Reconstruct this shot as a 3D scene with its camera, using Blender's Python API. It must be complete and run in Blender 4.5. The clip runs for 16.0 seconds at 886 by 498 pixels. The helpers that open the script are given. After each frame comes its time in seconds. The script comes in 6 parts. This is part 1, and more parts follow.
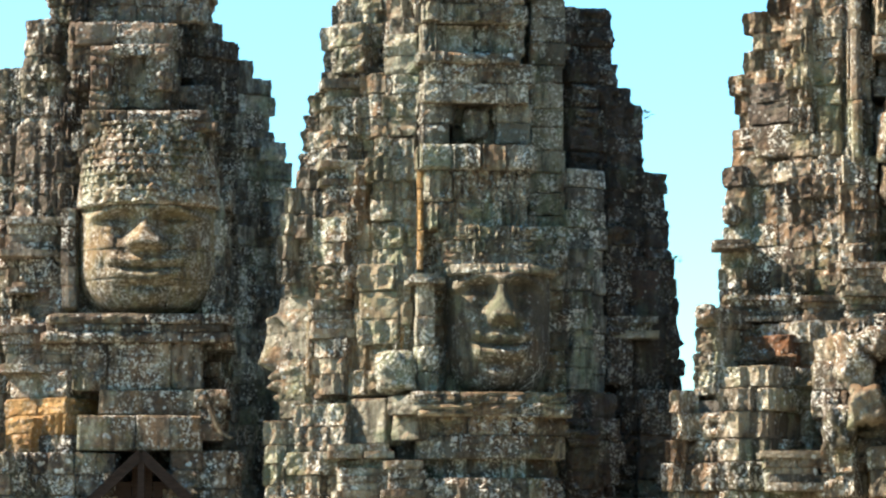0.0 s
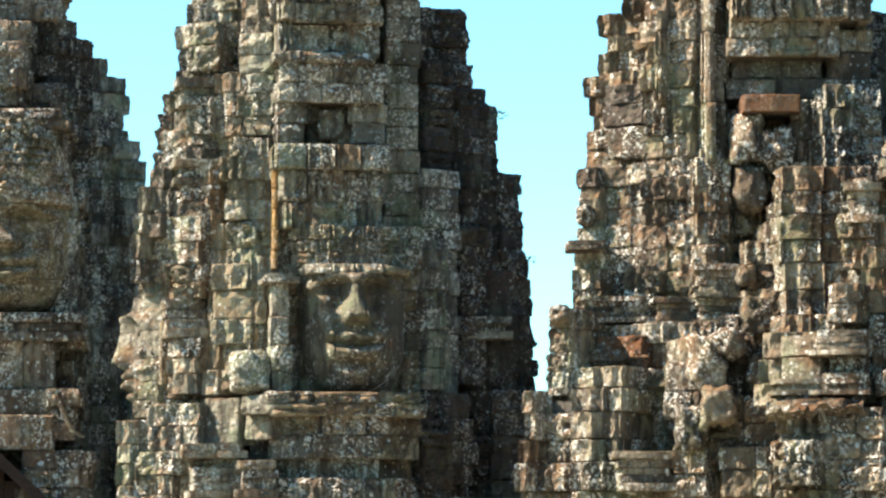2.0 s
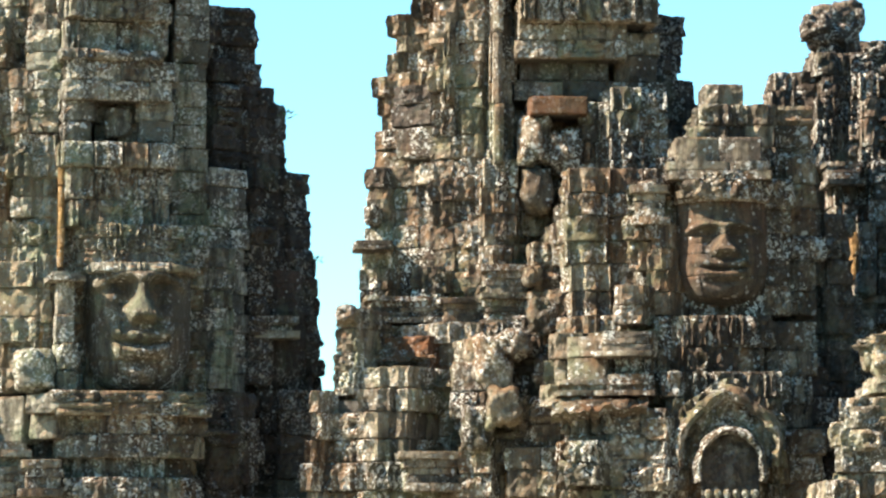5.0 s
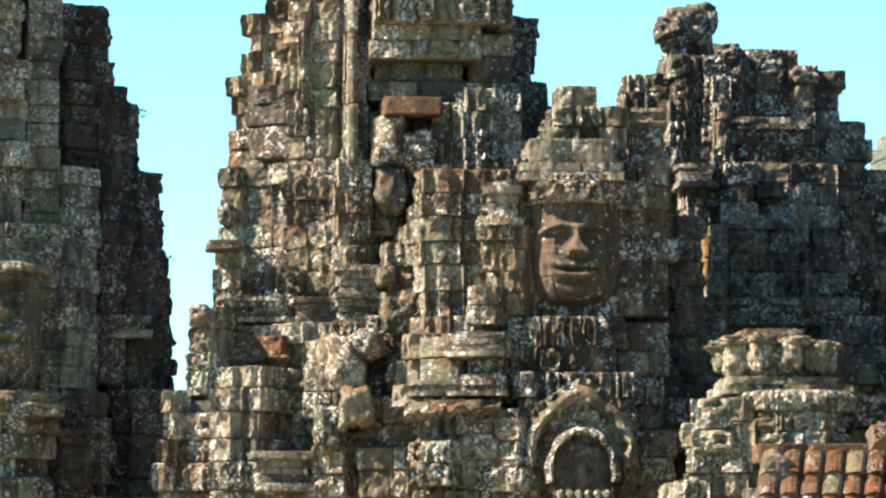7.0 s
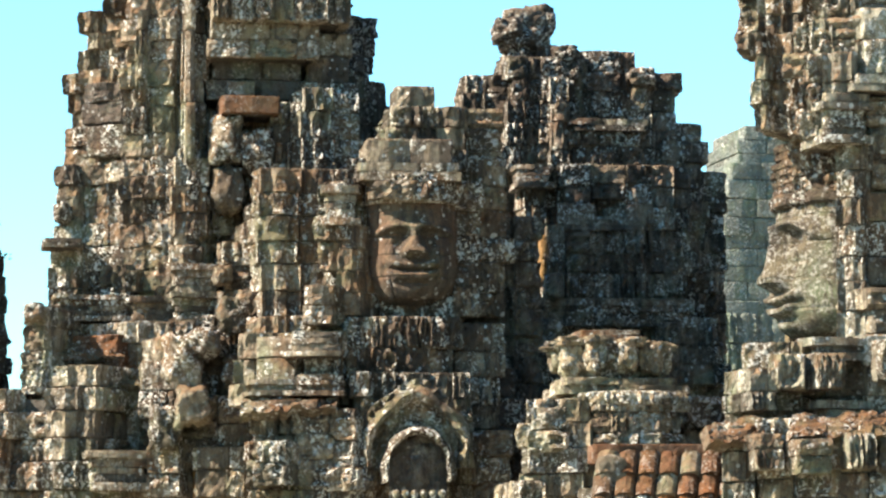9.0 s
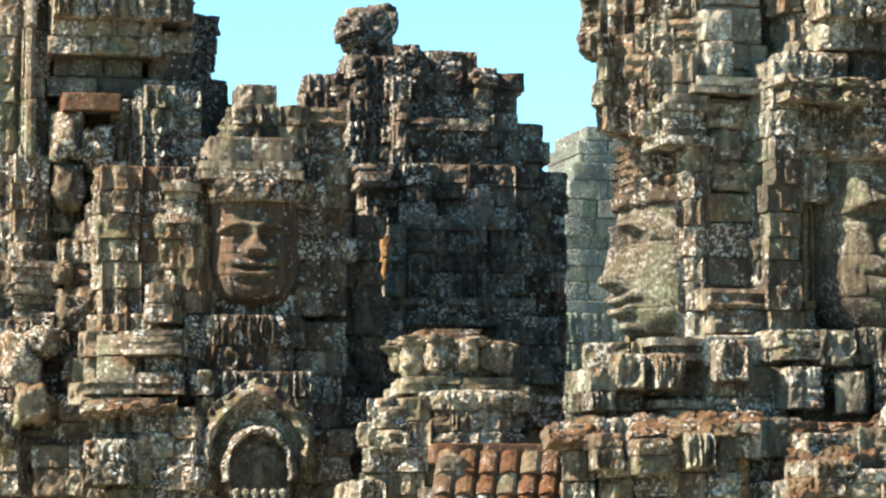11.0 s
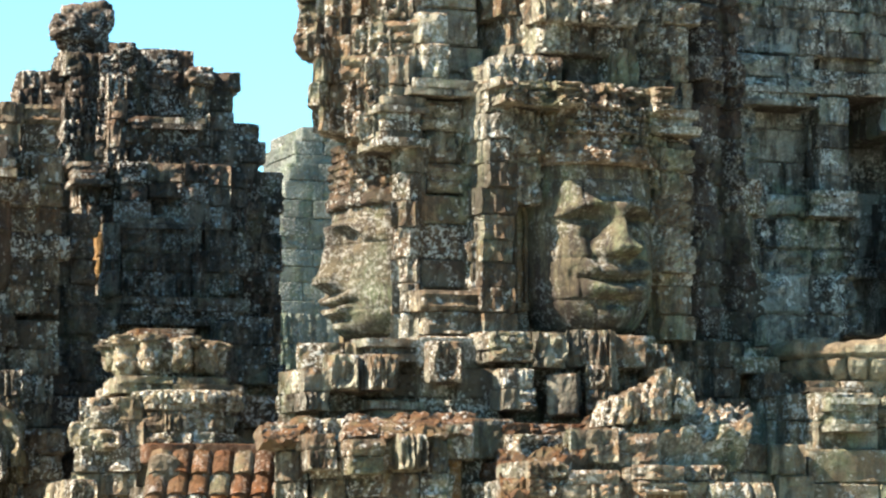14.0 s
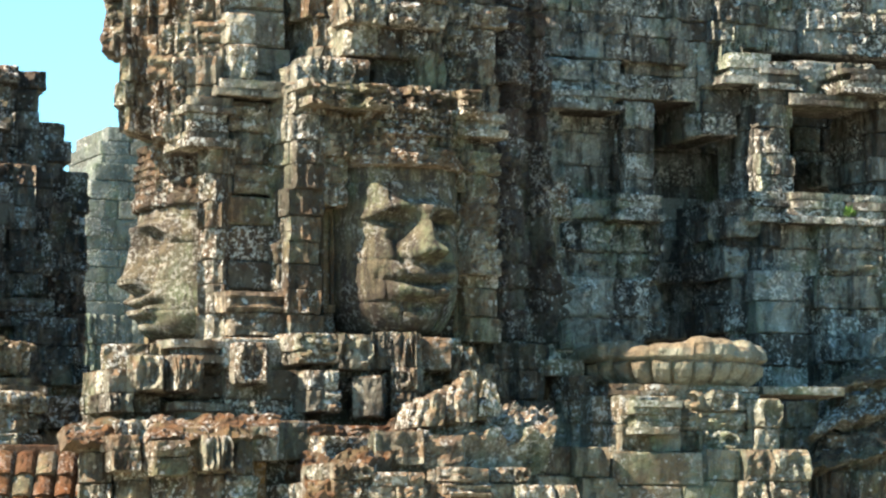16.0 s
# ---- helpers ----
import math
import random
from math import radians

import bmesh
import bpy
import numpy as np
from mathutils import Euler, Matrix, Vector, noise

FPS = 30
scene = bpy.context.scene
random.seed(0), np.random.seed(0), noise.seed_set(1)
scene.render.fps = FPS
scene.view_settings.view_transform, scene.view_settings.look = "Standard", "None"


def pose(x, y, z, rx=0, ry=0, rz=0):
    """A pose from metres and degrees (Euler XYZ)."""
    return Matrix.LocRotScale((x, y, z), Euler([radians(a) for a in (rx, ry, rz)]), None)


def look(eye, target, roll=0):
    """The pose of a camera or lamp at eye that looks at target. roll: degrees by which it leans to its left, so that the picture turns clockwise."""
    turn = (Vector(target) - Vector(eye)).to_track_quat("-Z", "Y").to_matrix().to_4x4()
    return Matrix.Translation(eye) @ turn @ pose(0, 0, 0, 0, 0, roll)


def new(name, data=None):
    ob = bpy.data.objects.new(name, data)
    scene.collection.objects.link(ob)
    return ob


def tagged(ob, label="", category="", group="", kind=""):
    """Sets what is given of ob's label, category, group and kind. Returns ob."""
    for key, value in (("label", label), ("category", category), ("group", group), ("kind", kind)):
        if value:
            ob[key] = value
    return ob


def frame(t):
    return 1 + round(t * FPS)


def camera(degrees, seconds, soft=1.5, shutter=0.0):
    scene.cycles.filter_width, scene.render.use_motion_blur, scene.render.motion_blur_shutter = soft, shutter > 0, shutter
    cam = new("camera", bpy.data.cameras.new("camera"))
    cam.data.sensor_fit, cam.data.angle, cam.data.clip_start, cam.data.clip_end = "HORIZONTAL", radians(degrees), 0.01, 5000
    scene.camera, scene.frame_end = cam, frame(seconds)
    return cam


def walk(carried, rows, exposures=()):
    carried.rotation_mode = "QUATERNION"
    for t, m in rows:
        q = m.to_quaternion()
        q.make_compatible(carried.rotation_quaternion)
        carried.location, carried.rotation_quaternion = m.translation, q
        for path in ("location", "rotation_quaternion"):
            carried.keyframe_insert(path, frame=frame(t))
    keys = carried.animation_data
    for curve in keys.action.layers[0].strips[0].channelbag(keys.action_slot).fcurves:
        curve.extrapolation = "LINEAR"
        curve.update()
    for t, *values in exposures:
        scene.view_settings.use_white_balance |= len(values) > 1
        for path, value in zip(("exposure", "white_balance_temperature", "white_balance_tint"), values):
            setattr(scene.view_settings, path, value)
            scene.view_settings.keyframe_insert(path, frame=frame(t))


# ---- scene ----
# ---- camera: stands still and pans to the right ----
EYE = (0.0, 0.0, 1.6)
cam = camera(15.45, 16.0, soft=2.3)


def aim(turn, lift):
    """The camera turned right by turn degrees from +Y and lifted."""
    a, e = radians(turn), radians(lift)
    return look(EYE, (math.sin(a) * math.cos(e), math.cos(a) * math.cos(e), EYE[2] + math.sin(e)))


PAN = [(0, -11.500, 5.988), (0.5, -10.891, 5.994), (1, -10.225, 5.996), (1.5, -9.570, 5.992), (2, -8.932, 5.988), (2.5, -8.307, 5.985), (3, -7.683, 5.985), (3.5, -7.050, 5.988), (4, -6.415, 5.987), (6.5, -3.293, 5.985), (7, -2.602, 5.986), (7.5, -1.871, 5.987), (8, -1.119, 5.987), (8.5, -0.383, 5.988), (9, 0.270, 5.985), (11.5, 3.815, 5.966), (12, 4.590, 5.966), (12.5, 5.419, 5.967), (13, 6.291, 5.969), (13.5, 7.191, 5.969), (14, 8.089, 5.975), (14.5, 8.971, 5.983), (15, 9.836, 5.990), (15.5, 10.685, 5.998), (16, 11.505, 6.007)]
walk(cam, [(t, aim(a, e)) for t, a, e in PAN])

# ---- daylight ----
SUN_SIDE, SUN_HIGH = 77.0, 42.0
world = bpy.data.worlds.new("sky")
scene.world = world
world.use_nodes = True
wn = world.node_tree.nodes
sky = wn.new("ShaderNodeTexSky")
sky.sky_type = "NISHITA"
sky.sun_disc = False
sky.sun_elevation = radians(SUN_HIGH)
sky.sun_rotation = radians(180 + SUN_SIDE)
sky.air_density = 1.0
sky.ozone_density = 1.6
sky.dust_density = 0.1
tint = wn.new("ShaderNodeMix")
tint.data_type, tint.blend_type = "RGBA", "MULTIPLY"
tint.inputs[0].default_value = 1.0
tint.inputs[7].default_value = (0.57, 1.0, 1.08, 1.0)
world.node_tree.links.new(sky.outputs[0], tint.inputs[6])
world.node_tree.links.new(tint.outputs[2], wn["Background"].inputs[0])
wn["Background"].inputs[1].default_value = 0.077
sun_to = Vector((-math.sin(radians(SUN_SIDE)) * math.cos(radians(SUN_HIGH)), -math.cos(radians(SUN_SIDE)) * math.cos(radians(SUN_HIGH)), math.sin(radians(SUN_HIGH))))
sun = new("sun", bpy.data.lights.new("sun", "SUN"))
sun.data.energy, sun.data.angle, sun.data.color = 5.0, radians(0.6), (1.0, 0.875, 0.71)
sun.matrix_world = Matrix.Translation((-40, -40, 60)) @ (-sun_to).to_track_quat("-Z", "Y").to_matrix().to_4x4()
scene.view_settings.exposure = 2.11


# ---- materials ----
class Nodes:
    def __init__(self, name):
        self.mat = bpy.data.materials.new(name)
        self.mat.use_nodes = True
        self.tree = self.mat.node_tree
        self.shader = self.tree.nodes["Principled BSDF"]

    def add(self, kind, links=(), **values):
        n = self.tree.nodes.new(kind)
        for key, value in values.items():
            setattr(n, key, value)
        for slot, value in links:
            if hasattr(value, "node"):
                self.tree.links.new(value, n.inputs[slot])
            else:
                n.inputs[slot].default_value = value
        return n

    def noise(self, where, scale, detail=6.0, rough=0.6):
        return self.add("ShaderNodeTexNoise", [("Vector", where), ("Scale", scale), ("Detail", detail), ("Roughness", rough)]).outputs[0]

    def ramp(self, fac, low, high, a=0.0, b=1.0):
        n = self.add("ShaderNodeMapRange", [("Value", fac), ("From Min", low), ("From Max", high), ("To Min", a), ("To Max", b)], clamp=True)
        return n.outputs[0]

    def math(self, op, a, b=0.0):
        return self.add("ShaderNodeMath", [(0, a), (1, b)], operation=op).outputs[0]

    def mix(self, fac, a, b):
        n = self.add("ShaderNodeMix", [(0, fac), (6, a), (7, b)], data_type="RGBA")
        return n.outputs[2]


def rgb(r, g, b):
    return (r, g, b, 1.0)


def stone(name, base, second, rust, lichen=0.5, moss=0.4, dark=0.5, rustiness=0.4, relief=1.0):
    """Weathered sandstone: two tones by block, grain, black crust, pale lichen spots, rusty and green growth."""
    k = Nodes(name)
    geo = k.add("ShaderNodeNewGeometry")
    info = k.add("ShaderNodeObjectInfo")
    rnd = k.math("FRACT", k.math("ADD", info.outputs["Random"], geo.outputs["Random Per Island"]))
    rnd2 = k.math("FRACT", k.math("MULTIPLY", rnd, 17.3))
    pos = geo.outputs["Position"]
    big = k.noise(pos, 0.55, 4, 0.6)
    mid = k.noise(pos, 2.6, 6, 0.65)
    fine = k.noise(pos, 14.0, 8, 0.72)
    grain = k.noise(pos, 45.0, 4, 0.7)
    col = k.mix(k.ramp(k.math("ADD", k.math("MULTIPLY", rnd, 0.4), k.math("MULTIPLY", mid, 1.0)), 0.38, 1.0), base, second)
    # rusty growth in broad patches, thicker on upward ledges
    up = k.add("ShaderNodeSeparateXYZ", [(0, geo.outputs["Normal"])]).outputs[2]
    rusty = k.math("ADD", k.math("ADD", big, k.math("MULTIPLY", up, 0.26)), k.math("MULTIPLY", mid, 0.5))
    col = k.mix(k.math("MULTIPLY", k.ramp(rusty, 0.74, 0.84), rustiness), col, rust)
    # grey-green film
    drawn = k.add("ShaderNodeVectorMath", [(0, pos), (1, (1.2, 1.2, 0.75))], operation="MULTIPLY").outputs[0]
    shifted = k.add("ShaderNodeVectorMath", [(0, pos), (1, (31.0, 7.0, 13.0))], operation="ADD").outputs[0]
    col = k.mix(k.math("MULTIPLY", k.ramp(k.noise(shifted, 1.1, 5, 0.65), 0.5, 0.62), moss), col, rgb(0.155, 0.19, 0.105))
    # black crust running down the courses
    stretched = k.add("ShaderNodeVectorMath", [(0, pos), (1, (2.3, 2.3, 0.5))], operation="MULTIPLY").outputs[0]
    crust = k.math("ADD", k.noise(stretched, 1.5, 8, 0.7), k.math("ADD", k.math("MULTIPLY", k.math("SUBTRACT", rnd2, 0.5), 0.22), k.math("MULTIPLY", k.math("SUBTRACT", k.noise(shifted, 0.42, 3, 0.55), 0.48), 0.75)))
    col = k.mix(k.math("MULTIPLY", k.ramp(crust, 0.49, 0.61), dark), col, rgb(0.042, 0.032, 0.025))
    mottle = k.math("ADD", k.noise(stretched, 3.4, 8, 0.74), k.math("MULTIPLY", k.math("SUBTRACT", big, 0.5), 0.35))
    col = k.mix(k.math("MULTIPLY", k.ramp(mottle, 0.50, 0.57), dark * 0.8), col, rgb(0.048, 0.036, 0.028))
    # pale lichen: fine flecks and larger rosettes
    spots = k.add("ShaderNodeTexVoronoi", [("Vector", shifted), ("Scale", 8.5)], feature="SMOOTH_F1").outputs[0]
    rnd3 = k.math("FRACT", k.math("MULTIPLY", rnd, 41.7))
    where = k.ramp(k.math("ADD", k.noise(drawn, 2.3, 7, 0.72), k.math("MULTIPLY", k.math("SUBTRACT", rnd3, 0.5), 0.2)), 0.48, 0.58)
    speck = k.noise(shifted, 20.0, 4, 0.68)
    fleck = k.math("MULTIPLY", k.ramp(k.math("ADD", speck, k.math("MULTIPLY", spots, -0.16)), 0.45, 0.49), where)
    col = k.mix(k.math("MULTIPLY", fleck, lichen), col, rgb(0.66, 0.64, 0.57))
    rosette = k.math("MULTIPLY", k.ramp(k.math("ADD", spots, k.math("MULTIPLY", fine, 0.35)), 0.41, 0.33), k.ramp(k.noise(pos, 1.3, 5, 0.6), 0.47, 0.57))
    col = k.mix(k.math("MULTIPLY", rosette, lichen), col, rgb(0.62, 0.62, 0.57))
    # grain
    shade = k.add("ShaderNodeMix", [(0, 1.0), (6, col)], data_type="RGBA", blend_type="MULTIPLY")
    tone = k.ramp(k.math("ADD", k.math("MULTIPLY", grain, 0.5), k.math("MULTIPLY", fine, 0.5)), 0.3, 0.7, 0.62, 1.3)
    k.tree.links.new(k.add("ShaderNodeCombineColor", [(0, tone), (1, tone), (2, tone)]).outputs[0], shade.inputs[7])
    k.tree.links.new(shade.outputs[2], k.shader.inputs["Base Color"])
    k.shader.inputs["Roughness"].default_value = 0.93
    k.shader.inputs["Specular IOR Level"].default_value = 0.2
    h = k.math("ADD", k.math("MULTIPLY", k.noise(pos, 6.5, 8, 0.68), 0.12 * relief), k.math("MULTIPLY", fine, 0.105))
    pits = k.add("ShaderNodeTexVoronoi", [("Vector", pos), ("Scale", 9.0)]).outputs[0]
    h = k.math("ADD", h, k.math("MULTIPLY", pits, -0.09 * relief))
    bump = k.add("ShaderNodeBump", [("Strength", 0.9), ("Distance", 1.0), ("Height", h)])
    k.tree.links.new(bump.outputs[0], k.shader.inputs["Normal"])
    return k.mat


STONE_GREY = stone("stone_grey", rgb(0.34, 0.31, 0.225), rgb(0.19, 0.175, 0.135), rgb(0.185, 0.092, 0.035), 0.72, 0.55, 0.68, 0.7)
STONE_BROWN = stone("stone_brown", rgb(0.33, 0.275, 0.19), rgb(0.165, 0.125, 0.088), rgb(0.165, 0.085, 0.036), 0.78, 0.5, 0.74, 0.75)
STONE_PALE = stone("stone_pale", rgb(0.40, 0.34, 0.235), rgb(0.27, 0.22, 0.15), rgb(0.25, 0.13, 0.05), 0.75, 0.45, 0.7, 0.5)
STONE_FACE = stone("stone_face", rgb(0.245, 0.195, 0.105), rgb(0.16, 0.13, 0.078), rgb(0.24, 0.12, 0.045), 0.35, 0.35, 0.65, 0.4, 0.25)
STONE_GREY_FACE = stone("stone_grey_face", rgb(0.20, 0.175, 0.12), rgb(0.12, 0.105, 0.075), rgb(0.22, 0.11, 0.05), 0.6, 0.4, 0.65, 0.4, 0.4)
STONE_BROWN_FACE = stone("stone_brown_face", rgb(0.155, 0.122, 0.082), rgb(0.10, 0.078, 0.055), rgb(0.19, 0.09, 0.045), 0.5, 0.3, 0.7, 0.45, 0.35)
STONE_STAINED_FACE = stone("stone_stained_face", rgb(0.145, 0.134, 0.085), rgb(0.09, 0.082, 0.058), rgb(0.15, 0.09, 0.045), 0.28, 0.55, 0.85, 0.3, 0.35)
# black-crusted stone of the right flanks, with their shade put into the colour
STONE_CRUST_SHADE = stone("stone_crust_shade", rgb(0.095, 0.08, 0.066), rgb(0.052, 0.044, 0.038), rgb(0.10, 0.05, 0.03), 0.42, 0.25, 0.9, 0.5)
STONE_RUSTY = stone("stone_rusty", rgb(0.17, 0.125, 0.08), rgb(0.12, 0.09, 0.065), rgb(0.15, 0.07, 0.028), 0.6, 0.3, 0.6, 0.95)
STONE_GREEN = stone("stone_green", rgb(0.30, 0.29, 0.215), rgb(0.22, 0.215, 0.16), rgb(0.24, 0.13, 0.05), 0.55, 0.7, 0.38, 0.5, 0.8)
STONE_OCHRE = stone("stone_ochre", rgb(0.37, 0.215, 0.08), rgb(0.27, 0.155, 0.06), rgb(0.33, 0.15, 0.04), 0.25, 0.15, 0.25, 0.4, 0.7)
STONE_UMBER = stone("stone_umber", rgb(0.295, 0.24, 0.175), rgb(0.15, 0.118, 0.09), rgb(0.14, 0.07, 0.035), 0.8, 0.35, 0.8, 0.6)
STONE_ASH = stone("stone_ash", rgb(0.40, 0.40, 0.34), rgb(0.25, 0.25, 0.215), rgb(0.15, 0.095, 0.05), 0.9, 0.6, 0.78, 0.45)
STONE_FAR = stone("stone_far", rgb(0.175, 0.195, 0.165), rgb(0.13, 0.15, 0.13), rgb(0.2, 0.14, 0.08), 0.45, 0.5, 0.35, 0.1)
STONE_RED = stone("stone_red", rgb(0.175, 0.08, 0.034), rgb(0.115, 0.06, 0.034), rgb(0.19, 0.07, 0.022), 0.22, 0.15, 0.4, 0.85)
# dark stone for cores and recess backs; shade of recesses is in its colour
STONE_DARK_SHADE = stone("stone_dark_shade", rgb(0.13, 0.115, 0.095), rgb(0.09, 0.08, 0.065), rgb(0.12, 0.06, 0.03), 0.3, 0.3, 0.7, 0.3)


def timber():
    k = Nodes("dark_timber")
    pos = k.add("ShaderNodeNewGeometry").outputs["Position"]
    grain = k.noise(k.add("ShaderNodeVectorMath", [(0, pos), (1, (3.0, 3.0, 22.0))], operation="MULTIPLY").outputs[0], 2.0, 6, 0.6)
    k.tree.links.new(k.mix(k.ramp(grain, 0.35, 0.7), rgb(0.014, 0.010, 0.008), rgb(0.04, 0.027, 0.022)), k.shader.inputs["Base Color"])
    k.shader.inputs["Roughness"].default_value = 0.95
    k.shader.inputs["Specular IOR Level"].default_value = 0.1
    return k.mat


def earth():
    k = Nodes("earth")
    pos = k.add("ShaderNodeNewGeometry").outputs["Position"]
    col = k.mix(k.ramp(k.noise(pos, 0.3, 8, 0.7), 0.4, 0.62), rgb(0.29, 0.23, 0.16), rgb(0.17, 0.17, 0.10))
    col = k.mix(k.ramp(k.noise(pos, 9.0, 6, 0.7), 0.45, 0.7), col, rgb(0.38, 0.31, 0.21))
    k.tree.links.new(col, k.shader.inputs["Base Color"])
    k.shader.inputs["Roughness"].default_value = 0.95
    return k.mat


def leaf():
    k = Nodes("leaf")
    pos = k.add("ShaderNodeNewGeometry").outputs["Position"]
    k.tree.links.new(k.mix(k.noise(pos, 20.0, 3, 0.5), rgb(0.05, 0.12, 0.02), rgb(0.12, 0.22, 0.04)), k.shader.inputs["Base Color"])
    k.shader.inputs["Roughness"].default_value = 0.6
    return k.mat


TIMBER, EARTH, LEAF = timber(), earth(), leaf()


# ---- how stones are cut ----
def block_shape(seed, columns, rows, relief, rough, soften=0.1):
    """A dressed stone, 1 wide, 1 deep and 1 high; its face, at y = 0, is weathered by relief(x, z)."""
    rng = random.Random(seed)
    xs = [-0.5, -0.5 + soften * 0.7] + [-0.5 + soften * 0.7 + (1 - 1.4 * soften) * i / (columns - 3) for i in range(1, columns - 3)] + [0.5 - soften * 0.7, 0.5]
    zs = [-0.5, -0.5 + soften] + [-0.5 + soften + (1 - 2 * soften) * i / (rows - 3) for i in range(1, rows - 3)] + [0.5 - soften, 0.5]
    off = Vector((seed * 3.7, seed * 1.3, 0))
    chip = [rng.random() for _ in range(4)]
    verts, faces = [], []
    for j, z in enumerate(zs):
        for i, x in enumerate(xs):
            edge = (i in (0, len(xs) - 1)) + (j in (0, len(zs) - 1))
            n = noise.fractal(off + Vector((x * 3.2, 0, z * 2.4)), 0.8, 2.0, 4)
            y = -relief(x, z) + rough * n
            corner = chip[(x > 0) * 2 + (z > 0)]
            near = max(0.0, abs(x) + abs(z) - 0.72)
            y += near * (0.5 if corner > 0.72 else 0.12)
            if edge:
                y = y * 0.8 + 0.035 + 0.12 * rng.random() ** 3
            sx = x * (1 - 0.005 * (edge > 0) * (1 + 3 * rng.random() ** 2))
            sz = z * (1 - 0.006 * (edge > 0) * (1 + 4 * rng.random() ** 2))
            verts.append((sx, y, sz))
    nx, nz = len(xs), len(zs)
    for j in range(nz - 1):
        for i in range(nx - 1):
            a = j * nx + i
            faces.append((a, a + 1, a + nx + 1, a + nx))
    rim = [i for i in range(nx)] + [j * nx + nx - 1 for j in range(1, nz)] + [(nz - 1) * nx + i for i in range(nx - 2, -1, -1)] + [j * nx for j in range(nz - 2, 0, -1)]
    first = len(verts)
    for r in rim:
        x, y, z = verts[r]
        verts.append((x, 1.0, z))
    for a in range(len(rim)):
        b = (a + 1) % len(rim)
        faces.append((rim[b], rim[a], first + a, first + b))
    return verts, faces


def petals(count):
    return lambda x, z: 0.22 * abs(math.cos(math.pi * count * x)) * (1 - 0.8 * max(0, z + 0.1)) - 0.05


def figure(x, z):
    body = math.exp(-(x / 0.2) ** 2) * (z < 0.3) * (0.75 + 0.25 * math.cos(9 * z))
    head = math.exp(-((x / 0.13) ** 2 + ((z - 0.33) / 0.12) ** 2))
    frame_side = 0.8 * (abs(x) > 0.38)
    return 0.26 * max(body, head, frame_side) - 0.1


def scroll(k):
    return lambda x, z: 0.18 * math.sin(k * math.hypot(x - 0.2, z * 0.8) * 9) * math.cos(4 * x + k) + 0.05


def bands(k):
    return lambda x, z: 0.15 * (math.sin(k * math.pi * (z + 0.5)) ** 2)


def ribs(k):
    return lambda x, z: 0.20 * (math.cos(2 * math.pi * k * x) > 0.1) + 0.06 * math.cos(26 * z) * (abs(x) < 0.12)


plain = lambda x, z: 0.03 * (1 - 2 * abs(x)) 
SHAPES = {"plain": [block_shape(i, 9, 7, plain, 0.13, 0.06) for i in range(14)] + [block_shape(200 + i, 12, 8, f, 0.14, 0.05) for i, f in enumerate([ribs(1), ribs(2), scroll(1.2), petals(2), bands(1), bands(2), ribs(1.5), figure, scroll(1.7), petals(3), ribs(2.5), scroll(0.9)])],
          "smooth": [block_shape(30 + i, 5, 4, plain, 0.06, 0.06) for i in range(6)],
          "carved": [block_shape(60 + i, 12, 10, f, 0.22, 0.07) for i, f in enumerate([petals(3), petals(4), figure, scroll(1), scroll(1.6), scroll(0.8), bands(2), figure, petals(2), scroll(2.1)])],
          "rib": [block_shape(120 + i, 11, 6, f, 0.12, 0.05) for i, f in enumerate([ribs(2), ribs(2), ribs(2), ribs(1)])],
          "band": [block_shape(90 + i, 9, 6, f, 0.10, 0.1) for i, f in enumerate([petals(4), petals(5), bands(1), bands(1), plain, petals(6)])]}
SHAPE_MESHES = {}


def shape_mesh(style, i, material):
    key = (style, i, material.name)
    if key not in SHAPE_MESHES:
        me = bpy.data.meshes.new("stone_block")
        me.from_pydata(SHAPES[style][i][0], [], SHAPES[style][i][1])
        me.materials.append(material)
        SHAPE_MESHES[key] = me
    return SHAPE_MESHES[key]


def joined(name, verts, faces, material, smooth=False):
    me = bpy.data.meshes.new(name)
    me.from_pydata(verts, [], faces)
    me.materials.append(material)
    if smooth:
        me.shade_smooth()
    return me


def part(name, bm, material, parent, label=""):
    me = bpy.data.meshes.new(name)
    bm.to_mesh(me)
    bm.free()
    me.materials.append(material)
    ob = new(name, me)
    ob.parent = parent
    return tagged(ob, label=label)


